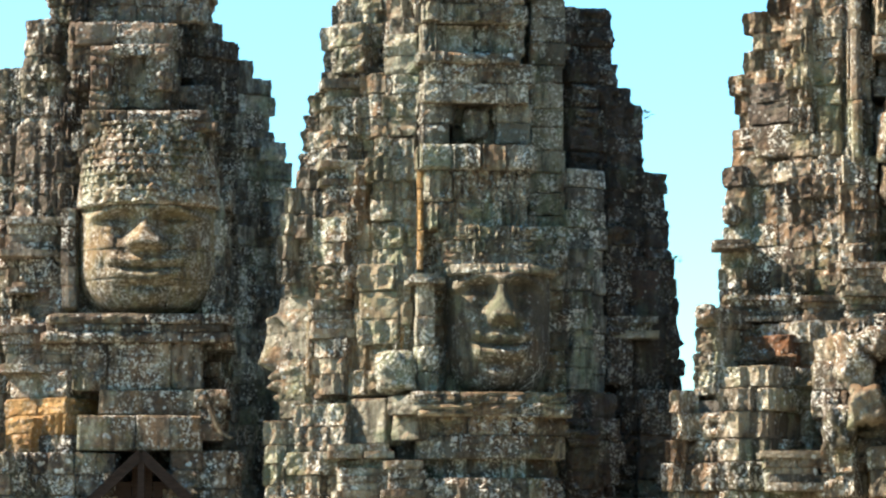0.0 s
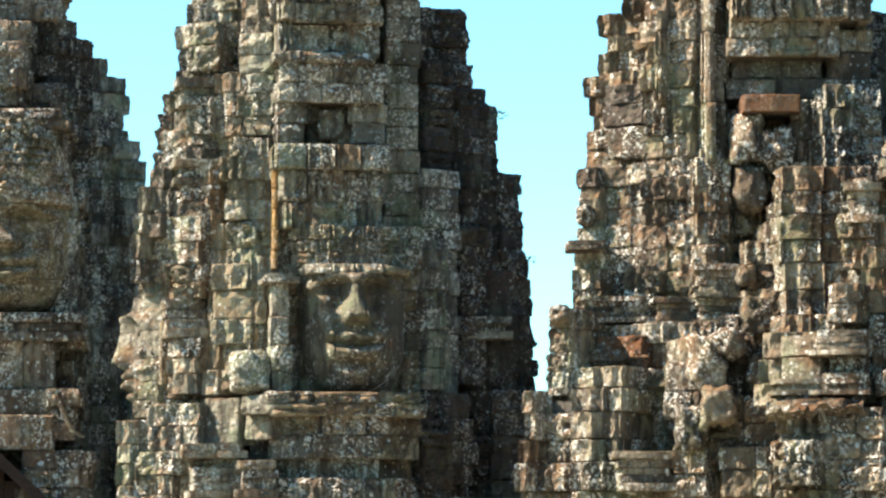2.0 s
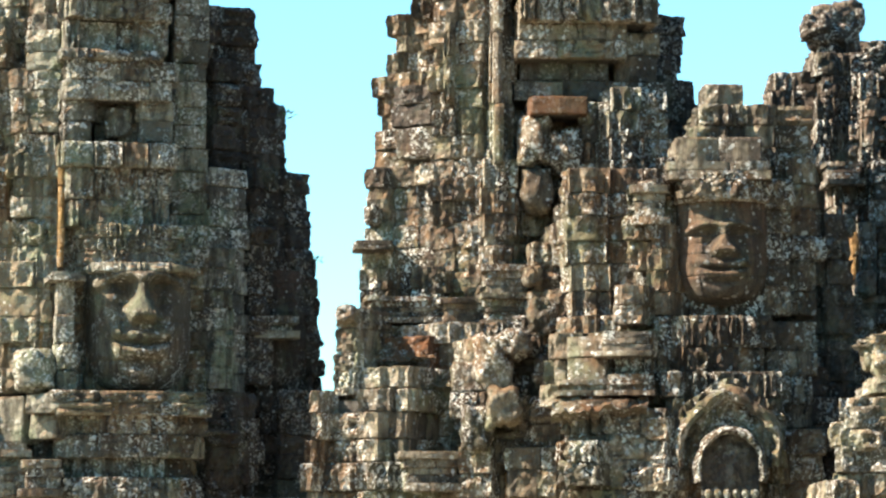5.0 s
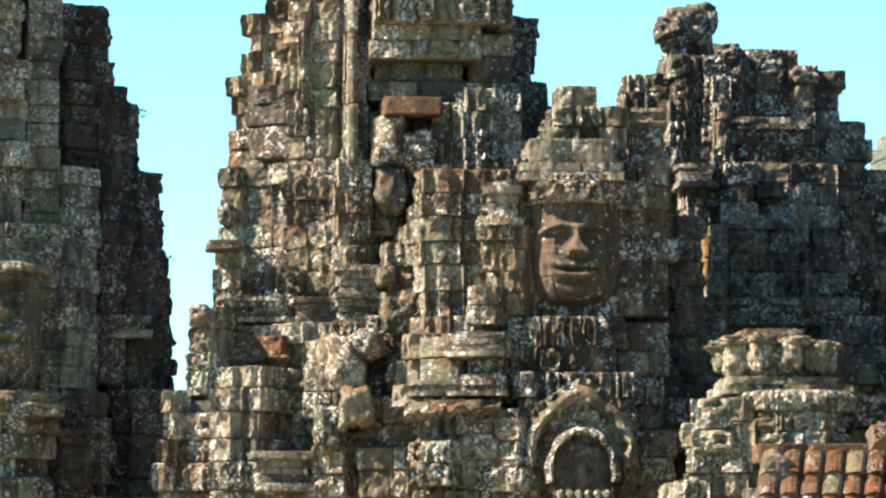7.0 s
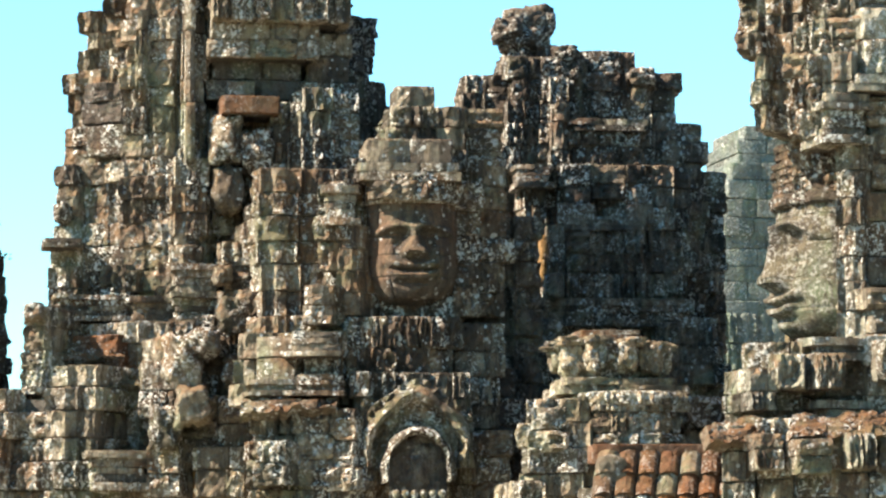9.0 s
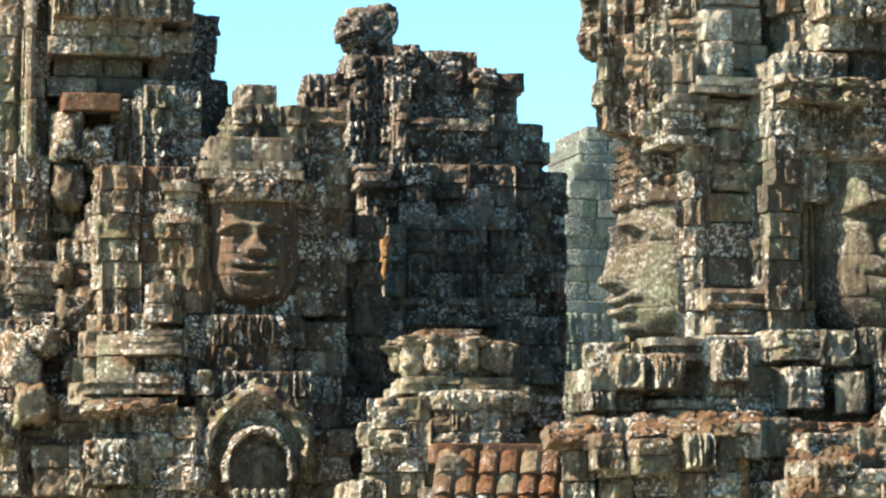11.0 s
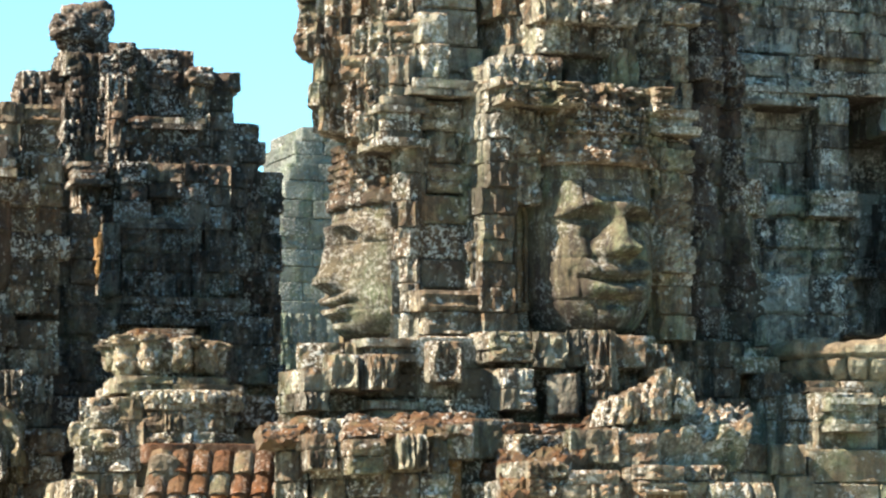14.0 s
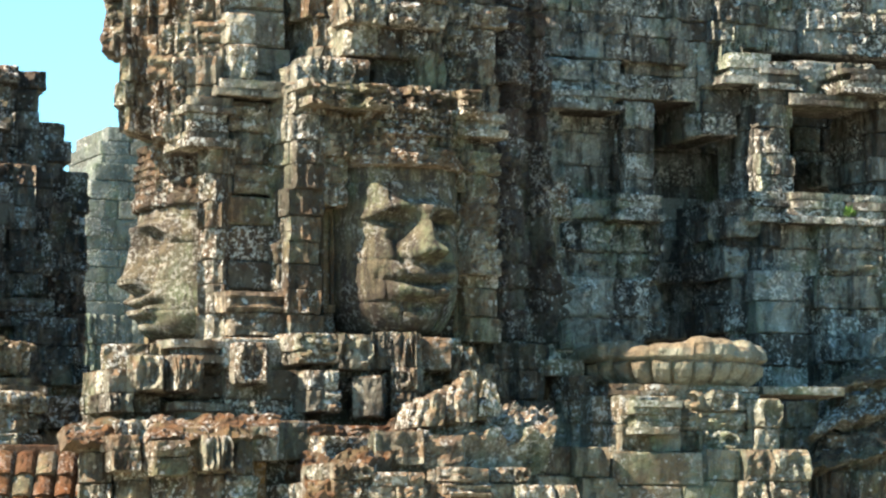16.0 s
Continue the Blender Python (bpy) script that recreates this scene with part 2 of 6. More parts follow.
class Tower:
    """A masonry thing: an empty at its base, a solid core, dressed blocks laid in courses. Own frame: x right, y back, z up."""

    def __init__(self, name, label, category, x, y, turn, material, seed, group="", away=1.0):
        self.base = tagged(new(name), label, category, group)
        self.base.matrix_world = pose(x * away, y * away, EYE[2] * (1 - away), 0, 0, turn) @ Matrix.Scale(away, 4)
        self.material, self.rng = material, random.Random(seed)
        self.blocks, self.core = [], bmesh.new()

    def lay(self, style, at, turn, size, tilt, material=None):
        self.blocks.append((style, self.rng.randrange(len(SHAPES[style])), Matrix.LocRotScale(at, Euler((tilt * self.rng.uniform(-1, 1), tilt * self.rng.uniform(-1, 1), turn + tilt * self.rng.uniform(-1, 1))), size), material or self.material))

    def row(self, a, b, start, along, turn, z, h, style, long, jut, thick, tilt, gaps, material):
        at, rng = a, self.rng
        while at < b - 0.02:
            w = long * rng.uniform(0.65, 1.45)
            if b - at - w < 0.4 * long:
                w = b - at
            if rng.random() >= gaps:
                out = rng.uniform(-jut, jut) + (jut * 1.5 if rng.random() < 0.12 else 0)
                p = start + along * (at + w / 2)
                inward = Vector((-along.y, along.x, 0))
                p = p - inward * out
                self.lay(style, (p.x, p.y, z + h / 2), turn, (w * 0.994, thick, h * 0.992), tilt, material)
            at += w

    def wall(self, x0, x1, z0, z1, front, deep, style="plain", course=0.34, long=0.52, jut=0.016, tilt=0.006, left_in=0.0, right_in=0.0, gaps=0.0, ragged=0.0, steps=(), round_in=0.0, turn=0.0, material=None):
        """A solid of coursed blocks from x0 to x1, its face front metres before the axis; left_in, right_in: how far it draws in to its top."""
        n = max(1, round((z1 - z0) / course))
        # upright bands of the face stand forward or back, as pilasters do
        tall_plain = style in ("plain", "carved") and n >= 3
        strips = []
        if tall_plain and x1 - x0 > 0.7 and not round_in:
            edge, last = x0, 0.0
            while edge < x1 - 0.05:
                wide = self.rng.uniform(0.26, 0.6)
                if x1 - edge - wide < 0.22:
                    wide = x1 - edge
                last = self.rng.choice([v for v in (-0.06, 0.0, 0.06, 0.11) if v != last])
                cut = self.rng.choice((style, style, "carved", "rib", "rib"))
                strips.append(((edge - x0) / (x1 - x0), (edge + wide - x0) / (x1 - x0), last, cut))
                edge += wide
        first_block, first_vert = len(self.blocks), len(self.core.verts)
        cuts = [z0 + (z1 - z0) * (i + (self.rng.uniform(-0.12, 0.12) if 0 < i < n else 0)) / n for i in range(n + 1)]
        for i in range(n):
            f = (i + 0.5) / n
            a, b = x0 + left_in * f, x1 - right_in * f
            push = steps[i % len(steps)] if steps else (self.rng.uniform(0.03, 0.07) if tall_plain and self.rng.random() < 0.2 else 0.0)
            a, b, y, d = a - push, b + push, -front - push, deep + push
            h, z = cuts[i + 1] - cuts[i], cuts[i]
            # worn ends, most at the top course
            wear = min(0.10 if i < n - 1 else 0.2, (b - a) * 0.08)
            a, b = a + wear * self.rng.uniform(-0.5, 1), b - wear * self.rng.uniform(-0.5, 1)
            g = max(gaps, ragged if i == n - 1 else 0.0)
            thick = min(0.34, d * 0.8)
            if round_in:
                # a bowed face: three runs of blocks
                third = (b - a) * 0.26
                slope = math.atan2(round_in, third)
                run = math.hypot(round_in, third)
                self.row(0, run, Vector((a, y + round_in, 0)), Vector((math.cos(slope), -math.sin(slope), 0)), -slope, z, h, style, long, jut, thick, tilt, g, material)
                self.row(0, b - a - 2 * third, Vector((a + third, y, 0)), Vector((1, 0, 0)), 0, z, h, style, long, jut, thick, tilt, g, material)
                self.row(0, run, Vector((b - third, y, 0)), Vector((math.cos(slope), math.sin(slope), 0)), slope, z, h, style, long, jut, thick, tilt, g, material)
                y, d = y + round_in, d - round_in
                in_core = 0.1
            elif strips:
                for f0, f1, out, cut in strips:
                    self.row(a + (b - a) * f0, a + (b - a) * f1, Vector((0, y - out, 0)), Vector((1, 0, 0)), 0, z, h, cut, 9.0 if cut == "rib" else min(long, 0.5), jut * 0.7, thick + max(0.0, out), tilt, g, material)
                in_core = 0.16
            else:
                self.row(a, b, Vector((0, y, 0)), Vector((1, 0, 0)), 0, z, h, style, long, jut, thick, tilt, g, material)
                in_core = 0.1
            side = "plain" if style == "carved" else style
            self.row(0, d - 0.12, Vector((a, y + d, 0)), Vector((0, -1, 0)), -math.pi / 2, z, h, side, long, jut, min(0.34, (b - a) * 0.45), tilt, g, material)
            self.row(0.12, d, Vector((b, y, 0)), Vector((0, 1, 0)), math.pi / 2, z, h, side, long, jut, min(0.34, (b - a) * 0.45), tilt, g, material)
            inset = min(in_core, (b - a) * 0.3, d * 0.3)
            top = z + h * (0.55 if i == n - 1 else 1.0)
            self.solid(a + inset, b - inset, y + inset, y + d - 0.02, z, top)
        if turn:
            # the whole stretch faces aside, about the middle of its face
            pivot = Matrix.Translation(((x0 + x1) / 2, -front, 0))
            m = pivot @ pose(0, 0, 0, 0, 0, turn) @ pivot.inverted()
            for i in range(first_block, len(self.blocks)):
                s, k, b, mat = self.blocks[i]
                self.blocks[i] = (s, k, m @ b, mat)
            self.core.verts.ensure_lookup_table()
            for v in self.core.verts[first_vert:]:
                v.co = m @ v.co

    def solid(self, x0, x1, y0, y1, z0, z1):
        vs = [self.core.verts.new(p) for p in ((x0, y0, z0), (x1, y0, z0), (x1, y1, z0), (x0, y1, z0), (x0, y0, z1), (x1, y0, z1), (x1, y1, z1), (x0, y1, z1))]
        for q in ((0, 1, 5, 4), (1, 2, 6, 5), (2, 3, 7, 6), (3, 0, 4, 7), (4, 5, 6, 7), (3, 2, 1, 0)):
            self.core.faces.new([vs[i] for i in q])

    def moulding(self, x0, x1, z0, z1, front, deep, jut=0.1, courses=5, style="smooth", material=None):
        """A stack of thin projecting courses, widest above and below."""
        steps = [jut * (0.25 + 0.75 * abs(math.cos(math.pi * (i + 0.2) / (courses - 0.6)))) * (1 if i % 2 == 0 else 0.55) for i in range(courses)]
        self.wall(x0, x1, z0, z1, front, deep, style, (z1 - z0) / courses, 0.7, 0.02, 0.012, steps=steps, material=material)

    def slope(self, name, a, b, c, d, material=None, label="", rough=0.06, thick=0.10):
        """A rough weathered slope between four corners: back left, back right, front right, front left."""
        bm = bmesh.new()
        n, grid = 36, []
        a, b, c, d = Vector(a), Vector(b), Vector(c), Vector(d)
        up = (b - a).cross(d - a).normalized()
        up = up if up.z > 0 else -up
        for j in range(n + 1):
            for i in range(n + 1):
                u, v = i / n, j / n
                p = a.lerp(b, u).lerp(d.lerp(c, u), v)
                lift = rough * noise.fractal(p * 3.5, 0.8, 2.0, 6) + rough * 0.5 * (noise.noise(p * 2.1) > 0.05) + rough * 0.6 * (noise.noise(p * 5.3) > 0.0)
                grid.append(bm.verts.new(p + up * lift))
        for j in range(n):
            for i in range(n):
                q = j * (n + 1) + i
                bm.faces.new((grid[q], grid[q + n + 1], grid[q + n + 2], grid[q + 1]))
        ext = bmesh.ops.extrude_face_region(bm, geom=list(bm.faces))
        bmesh.ops.translate(bm, verts=[v for v in ext["geom"] if isinstance(v, bmesh.types.BMVert)], vec=(0, 0.25, -thick))
        bmesh.ops.recalc_face_normals(bm, faces=bm.faces)
        return part(name, bm, material or self.material, self.base, label)

    def shard(self, name, x, z0, z1, front, w, d, lean, seed, material=None, label=""):
        """An upright broken slab with a worn pointed top."""
        bm = bmesh.new()
        bmesh.ops.create_cube(bm, size=1)
        bmesh.ops.subdivide_edges(bm, edges=list(bm.edges), cuts=7, use_grid_fill=True)
        for v in bm.verts:
            p = v.co.copy()
            f = p.z + 0.5
            k = 1 - 0.4 * f ** 2.2
            n = noise.fractal(Vector((p.x * 2 + seed * 3.3, p.y * 2, f * 3)), 0.9, 2.0, 4)
            v.co = (x + p.x * w * k + lean * f + 0.22 * w * n, -front + p.y * d * k + 0.12 * n * d, z0 + (z1 - z0) * f * (1 - 0.25 * abs(p.x + 0.2)))
        return part(name, bm, material or self.material, self.base, label)

    def lotus(self, x, z0, z1, front, radius, count, depth, seed, rim=0.3, material=None, label="worn lotus crown with rounded petals"):
        """A bowl of overlapping petals with a scalloped rim, turned about an upright axis."""
        cols, rows, verts, faces = 30 * count // 2, 26, [], []
        for j in range(rows + 1):
            f = j / rows
            if f < 0.12:
                r = 0.80 - 0.5 * f
            elif f < 0.75:
                g = (f - 0.12) / 0.63
                r = 0.74 + 0.26 * math.sin(g * math.pi * 0.62) ** 0.8
            else:
                r = 0.98 - rim * ((f - 0.75) / 0.25) ** 2 - (rim * 0.25 if f > 0.86 else 0.0)
            for i in range(cols):
                a = 2 * math.pi * i / cols
                p = abs(math.cos(count * a / 2))
                belly = math.sin(math.pi * min(1.0, max(0.0, (f - 0.1) / 0.75)))
                q = r + depth * belly * (p ** 0.6 - 0.5)
                q += 0.10 * noise.fractal(Vector((math.cos(a) * 2.5 + seed, math.sin(a) * 2.5, f * 2)), 0.9, 2.0, 5)
                z = z0 + (z1 - z0) * (f + 0.05 * (p - 0.5) * (f > 0.5) * (f < 0.9))
                verts.append((x + radius * q * math.cos(a), -front + radius * q * math.sin(a), z))
        for j in range(rows):
            for i in range(cols):
                k = (i + 1) % cols
                faces.append((j * cols + i, j * cols + k, (j + 1) * cols + k, (j + 1) * cols + i))
        faces.append(tuple(range(rows * cols, (rows + 1) * cols)))
        ob = new("lotus_crown", joined("lotus_crown", verts, faces, material or self.material))
        ob.parent = self.base
        return tagged(ob, label)

    def bowl(self, x, z0, z1, front, radius, count, seed, material=None, label="shallow lotus bowl with a broken scalloped rim"):
        """An open bowl of upright petals under a flat, chipped rim."""
        per, verts, faces = 8, [], []
        cols = count * per
        shape = [(0.0, 0.74), (0.07, 0.78), (0.10, 0.83), (0.20, 0.90), (0.34, 0.955), (0.46, 0.97), (0.53, 0.94), (0.57, 1.01), (0.64, 1.04), (0.84, 1.03), (0.93, 0.99), (0.97, 0.90), (0.92, 0.72), (0.90, 0.3)]
        rng = random.Random(seed)
        height = [rng.uniform(-0.16, 0.05) for _ in range(count)]
        reach = [rng.uniform(-0.05, 0.025) for _ in range(count)]
        for j, (f, r) in enumerate(shape):
            for i in range(cols):
                a = 2 * math.pi * i / cols
                petal, s = i // per, (i % per) / per
                groove = math.sin(math.pi * s) ** 0.35
                q = r + (0.09 * (groove - 0.8) if 2 <= j <= 5 else 0.0)
                if j > 6:
                    q += reach[petal] + 0.012 * (math.sin(math.pi * s) - 0.6)
                q += 0.018 * noise.fractal(Vector((math.cos(a) * 9 + seed, math.sin(a) * 9, f * 3)), 0.9, 2.0, 4)
                lift = (height[petal] + 0.02 * math.sin(math.pi * s)) * step(0.5, 0.9, f)
                verts.append((x + radius * q * math.cos(a), -front + radius * q * math.sin(a), z0 + (z1 - z0) * (f + lift)))
        for j in range(len(shape) - 1):
            for i in range(cols):
                k = (i + 1) % cols
                faces.append((j * cols + i, j * cols + k, (j + 1) * cols + k, (j + 1) * cols + i))
        faces.append(tuple(range((len(shape) - 1) * cols, len(shape) * cols)))
        ob = new("lotus_bowl", joined("lotus_bowl", verts, faces, material or self.material))
        ob.parent = self.base
        return tagged(ob, label)

    def lump(self, name, x, z, front, w, d, h, seed=0, material=None, rough=0.22, label=""):
        """A worn carved knob or broken boulder of stone."""
        bm = bmesh.new()
        bmesh.ops.create_icosphere(bm, subdivisions=4, radius=1)
        for v in bm.verts:
            p = v.co.copy()
            m = max(abs(p.x), abs(p.y), abs(p.z))
            p = p.lerp(p / m * 0.85, 0.55)
            p *= 1 + rough * noise.fractal(p * 1.6 + Vector((seed * 5.1, 0, 0)), 1.0, 2.0, 5)
            v.co = (x + p.x * w / 2, -front + p.y * d / 2, z + p.z * h / 2)
        for f in bm.faces:
            f.smooth = True
        return part(name, bm, material or self.material, self.base, label)

    def finish(self, singles=300):
        bm = self.core
        if len(bm.verts):
            tagged(part("core", bm, STONE_DARK_SHADE, self.base), kind="stuff")
        order = sorted(range(len(self.blocks)), key=lambda i: (self.blocks[i][0] == "carved", -self.blocks[i][2].to_scale().x * self.blocks[i][2].to_scale().z))
        alone = set(order[:singles])
        rest = {}
        for i, (style, k, m, mat) in enumerate(self.blocks):
            if i in alone:
                ob = new("stone_block", shape_mesh(style, k, mat))
                ob.parent = self.base
                ob.matrix_local = m
            else:
                rest.setdefault(mat.name, (mat, [], []))
                _, vs, fs = rest[mat.name]
                shape = SHAPES[style][k]
                pts = np.array(shape[0]) @ np.array(m.to_3x3()).T + np.array(m.translation)
                n = len(vs)
                vs.extend(map(tuple, pts))
                fs.extend(tuple(n + q for q in f) for f in shape[1])
        for mat, vs, fs in rest.values():
            ob = new("masonry", joined("masonry", vs, fs, mat))
            ob.parent = self.base
            tagged(ob, kind="stuff")


# ---- carved faces ----
def bell(x, w):
    return math.exp(-(x / w) ** 2)


def step(a, b, x):
    t = min(1.0, max(0.0, (x - a) / (b - a)))
    return t * t * (3 - 2 * t)


def face_depth(u, v):
    """How far a serene broad face stands out, in half widths; u: -1 to 1 across, v: 0 at the chin, 1 at the hair band."""
    s = abs(u)
    d = 0.84 * max(0.0, 1 - s ** 2.3) ** 0.62
    d *= 0.72 + 0.28 * step(-0.05, 0.22, v)
    d -= 0.10 * step(0.74, 1.0, v) * (1 - s)
    # cheeks and chin
    d += 0.07 * bell(s - 0.52, 0.25) * bell(v - 0.40, 0.16)
    d += 0.14 * bell(u, 0.28) * bell(v - 0.085, 0.075)
    # brow, sockets, lowered lids
    brow = 0.735 + 0.03 * math.cos((s - 0.36) * 4.5) - 0.05 * s
    d += 0.13 * bell(v - brow, 0.035) * step(0.98, 0.75, s)
    d -= 0.28 * bell(s - 0.34, 0.22) * bell(v - 0.645, 0.075)
    d -= 0.12 * bell(s - 0.34, 0.10) * bell(v - 0.52, 0.09)
    d += 0.18 * bell(s - 0.38, 0.17) * bell(v - 0.605 - 0.02 * math.cos(5 * (s - 0.38)), 0.042)
    d -= 0.035 * bell(s - 0.38, 0.22) * bell(v - 0.557, 0.012)
    # nose
    n = step(0.40, 0.485, v) * step(0.80, 0.66, v)
    width = 0.12 + 0.21 * step(0.66, 0.46, v)
    d += n * (0.19 + 0.10 * step(0.73, 0.48, v)) * (0.45 * bell(u, width) + 0.55 * math.exp(-(u / (width * 0.92)) ** 4))
    d += 0.06 * bell(u, 0.16) * bell(v - 0.47, 0.045)
    d += 0.13 * bell(s - 0.19, 0.075) * bell(v - 0.465, 0.04)
    d -= 0.05 * bell(s - 0.30, 0.06) * bell(v - 0.40, 0.08)
    # wide smiling lips
    curl = 0.020 * (s / 0.45) ** 2
    wide = step(0.60, 0.46, s)
    d += 0.15 * wide * bell(v - 0.342 - curl, 0.042) * (1 - 0.25 * bell(u, 0.06))
    d += 0.17 * wide * bell(v - 0.233 - curl * 1.3, 0.045) * step(0.58, 0.36, s)
    d -= 0.12 * wide * bell(v - 0.288 - curl, 0.014)
    d -= 0.07 * bell(s - 0.60, 0.07) * bell(v - 0.32, 0.06)
    d -= 0.10 * bell(u, 0.36) * bell(v - 0.165, 0.028)
    return d


def face_mesh(name, seed, material, long_nose=False):
    """Face with a jaw, half width 1, height 1.78; stone joints are cut into it."""
    cols, rows = 96, 110
    rng = random.Random(seed)
    joints_v = [0.2 + rng.uniform(-0.03, 0.03), 0.425 + rng.uniform(-0.03, 0.03), 0.68 + rng.uniform(-0.04, 0.03), 0.9]
    joints_u = [[rng.uniform(-0.55, -0.15), rng.uniform(0.1, 0.6)] for _ in range(5)]
    verts, faces = [], []
    for j in range(rows + 1):
        v = -0.04 + 1.06 * j / rows
        jaw = 0.30 + 0.70 * math.sqrt(max(0.0, 1 - (max(0.0, 0.36 - v) / 0.42) ** 2.3))
        for i in range(cols + 1):
            u = -1 + 2 * i / cols
            w = v
            if long_nose:
                w = v * 1.235 if v < 0.34 else (0.42 + (v - 0.34) * 0.63 if v < 0.84 else 0.735 + (v - 0.84) * 1.65)
            d = face_depth(u, w)
            cut = max(bell(v - q, 0.006) for q in joints_v)
            level = sum(v > q for q in joints_v)
            cut = max(cut, max(bell(u - q, 0.012) for q in joints_u[level]))
            d -= 0.05 * cut
            d += 0.03 * noise.fractal(Vector((u * 2.2 + seed * 9, v * 3.6, 0)), 1.0, 2.0, 4)
            under = 0.16 * step(0.03, -0.04, v)
            verts.append((u * jaw, -(d - under * 2.0), v * 1.78))
    for j in range(rows):
        for i in range(cols):
            a = j * (cols + 1) + i
            faces.append((a, a + 1, a + cols + 2, a + cols + 1))
    first = len(verts)
    rim = [i for i in range(cols + 1)] + [j * (cols + 1) + cols for j in range(1, rows + 1)] + [rows * (cols + 1) + i for i in range(cols - 1, -1, -1)] + [j * (cols + 1) for j in range(rows - 1, 0, -1)]
    for r in rim:
        verts.append((verts[r][0] * 1.02, 0.35, verts[r][2]))
    for a in range(len(rim)):
        b = (a + 1) % len(rim)
        faces.append((rim[b], rim[a], first + a, first + b))
    me = joined(name, verts, faces, material, True)
    return me


def crown_mesh(name, seed, tiers):
    """Diadem rising from a face as a rounded dome: a plain overhanging band, then rows of small pointed beads, worn away in places; half width 1, each tier 0.3 high."""
    cols, rows = 170, 30 * tiers
    verts, faces = [], []
    for j in range(rows + 1):
        z = 0.3 * tiers * j / rows
        for i in range(cols + 1):
            u = -1 + 2 * i / cols
            s = abs(u)
            d = (0.86 - 0.10 * z) * max(0.0, 1 - s ** 2.3) ** 0.6
            worn = step(-0.25, 0.25, noise.noise(Vector((u * 2.3 + seed * 4, z * 2.3, 1.0))))
            if z < 0.2:
                d += 0.06 * step(0.0, 0.03, z) * step(0.21, 0.17, z) + 0.02 * abs(math.sin(u * 30)) * step(0.1, 0.14, z)
            else:
                row = (z - 0.2) / 0.12
                g = row % 1.0
                k = 11.5 + 1.5 * (int(row) % 3)
                x = (math.asin(max(-1.0, min(1.0, u))) * k / 2 + 0.5 * (int(row) % 2)) % 1.0 - 0.5
                tip = 1.0 - 1.5 * abs(x) ** 1.2 - g * 0.8
                d += (0.03 + 0.06 * worn) * step(0.0, 0.45, tip)
            d += 0.09 * noise.fractal(Vector((u * 5 + seed, z * 5, 3.0)), 1.0, 2.0, 5)
            narrow = 1 - 0.04 * z - 0.10 * z * z
            verts.append((u * narrow, -d, z))
    for j in range(rows):
        for i in range(cols):
            a = j * (cols + 1) + i
            faces.append((a, a + 1, a + cols + 2, a + cols + 1))
    n = cols + 1
    first = len(verts)
    rim = [i for i in range(n)] + [j * n + cols for j in range(1, rows + 1)] + [rows * n + i for i in range(cols - 1, -1, -1)] + [j * n for j in range(rows - 1, 0, -1)]
    for r in rim:
        verts.append((verts[r][0], 0.35, verts[r][2]))
    for a in range(len(rim)):
        b = (a + 1) % len(rim)
        faces.append((rim[b], rim[a], first + a, first + b))
    return joined(name, verts, faces, STONE_BROWN, False)


def ear_mesh():
    """Long pendant ear: a raised loop round a sunk lobe, with a drop ornament."""
    bm = bmesh.new()
    pts = []
    for i in range(25):
        a = math.pi * i / 24
        pts.append((0.12 * math.cos(a), 1.12 + 0.12 * math.sin(a)))
    pts = [(0.12, 0.25 + 0.87 * i / 14) for i in range(14)] + pts + [(-0.12, 1.12 - 0.87 * i / 14) for i in range(1, 15)]
    rings = []
    for i, (x, z) in enumerate(pts):
        a, b = pts[max(0, i - 1)], pts[min(len(pts) - 1, i + 1)]
        t = Vector((b[0] - a[0], 0, b[1] - a[1])).normalized()
        side = Vector((t.z, 0, -t.x))
        rings.append([bm.verts.new(Vector((x, -0.16, z)) + side * (0.045 * math.cos(k * math.pi / 4)) + Vector((0, -0.05 * math.sin(k * math.pi / 4), 0))) for k in range(8)])
    for r, q in zip(rings, rings[1:]):
        for k in range(8):
            bm.faces.new((r[k], r[(k + 1) % 8], q[(k + 1) % 8], q[k]))
    for x0, x1, z0, z1, y in ((-0.15, 0.15, 0.2, 1.2, -0.1), (-0.13, 0.13, -0.02, 0.08, -0.26), (-0.11, 0.11, 0.09, 0.17, -0.24), (-0.13, 0.13, 0.18, 0.26, -0.26)):
        m = bmesh.ops.create_cube(bm, size=1, matrix=Matrix.LocRotScale(((x0 + x1) / 2, y / 2 + 0.1, (z0 + z1) / 2), None, (x1 - x0, abs(y) + 0.2, z1 - z0)))
    bmesh.ops.recalc_face_normals(bm, faces=bm.faces)
    me = bpy.data.meshes.new("ear")
    bm.to_mesh(me)
    bm.free()
    me.materials.append(STONE_FACE)
    return me


# the last of these is near black: the shade on B's right profile
FACES = [face_mesh("carved_face", i, m) for i, m in enumerate((STONE_FACE, STONE_GREY_FACE, STONE_BROWN_FACE, STONE_STAINED_FACE, STONE_CRUST_SHADE))]
FACES += [face_mesh("carved_face", 11 + i, m, True) for i, m in enumerate((STONE_STAINED_FACE, STONE_GREY))]
CROWNS = {n: crown_mesh("diadem", n, n) for n in (2, 3, 4)}
EAR = ear_mesh()


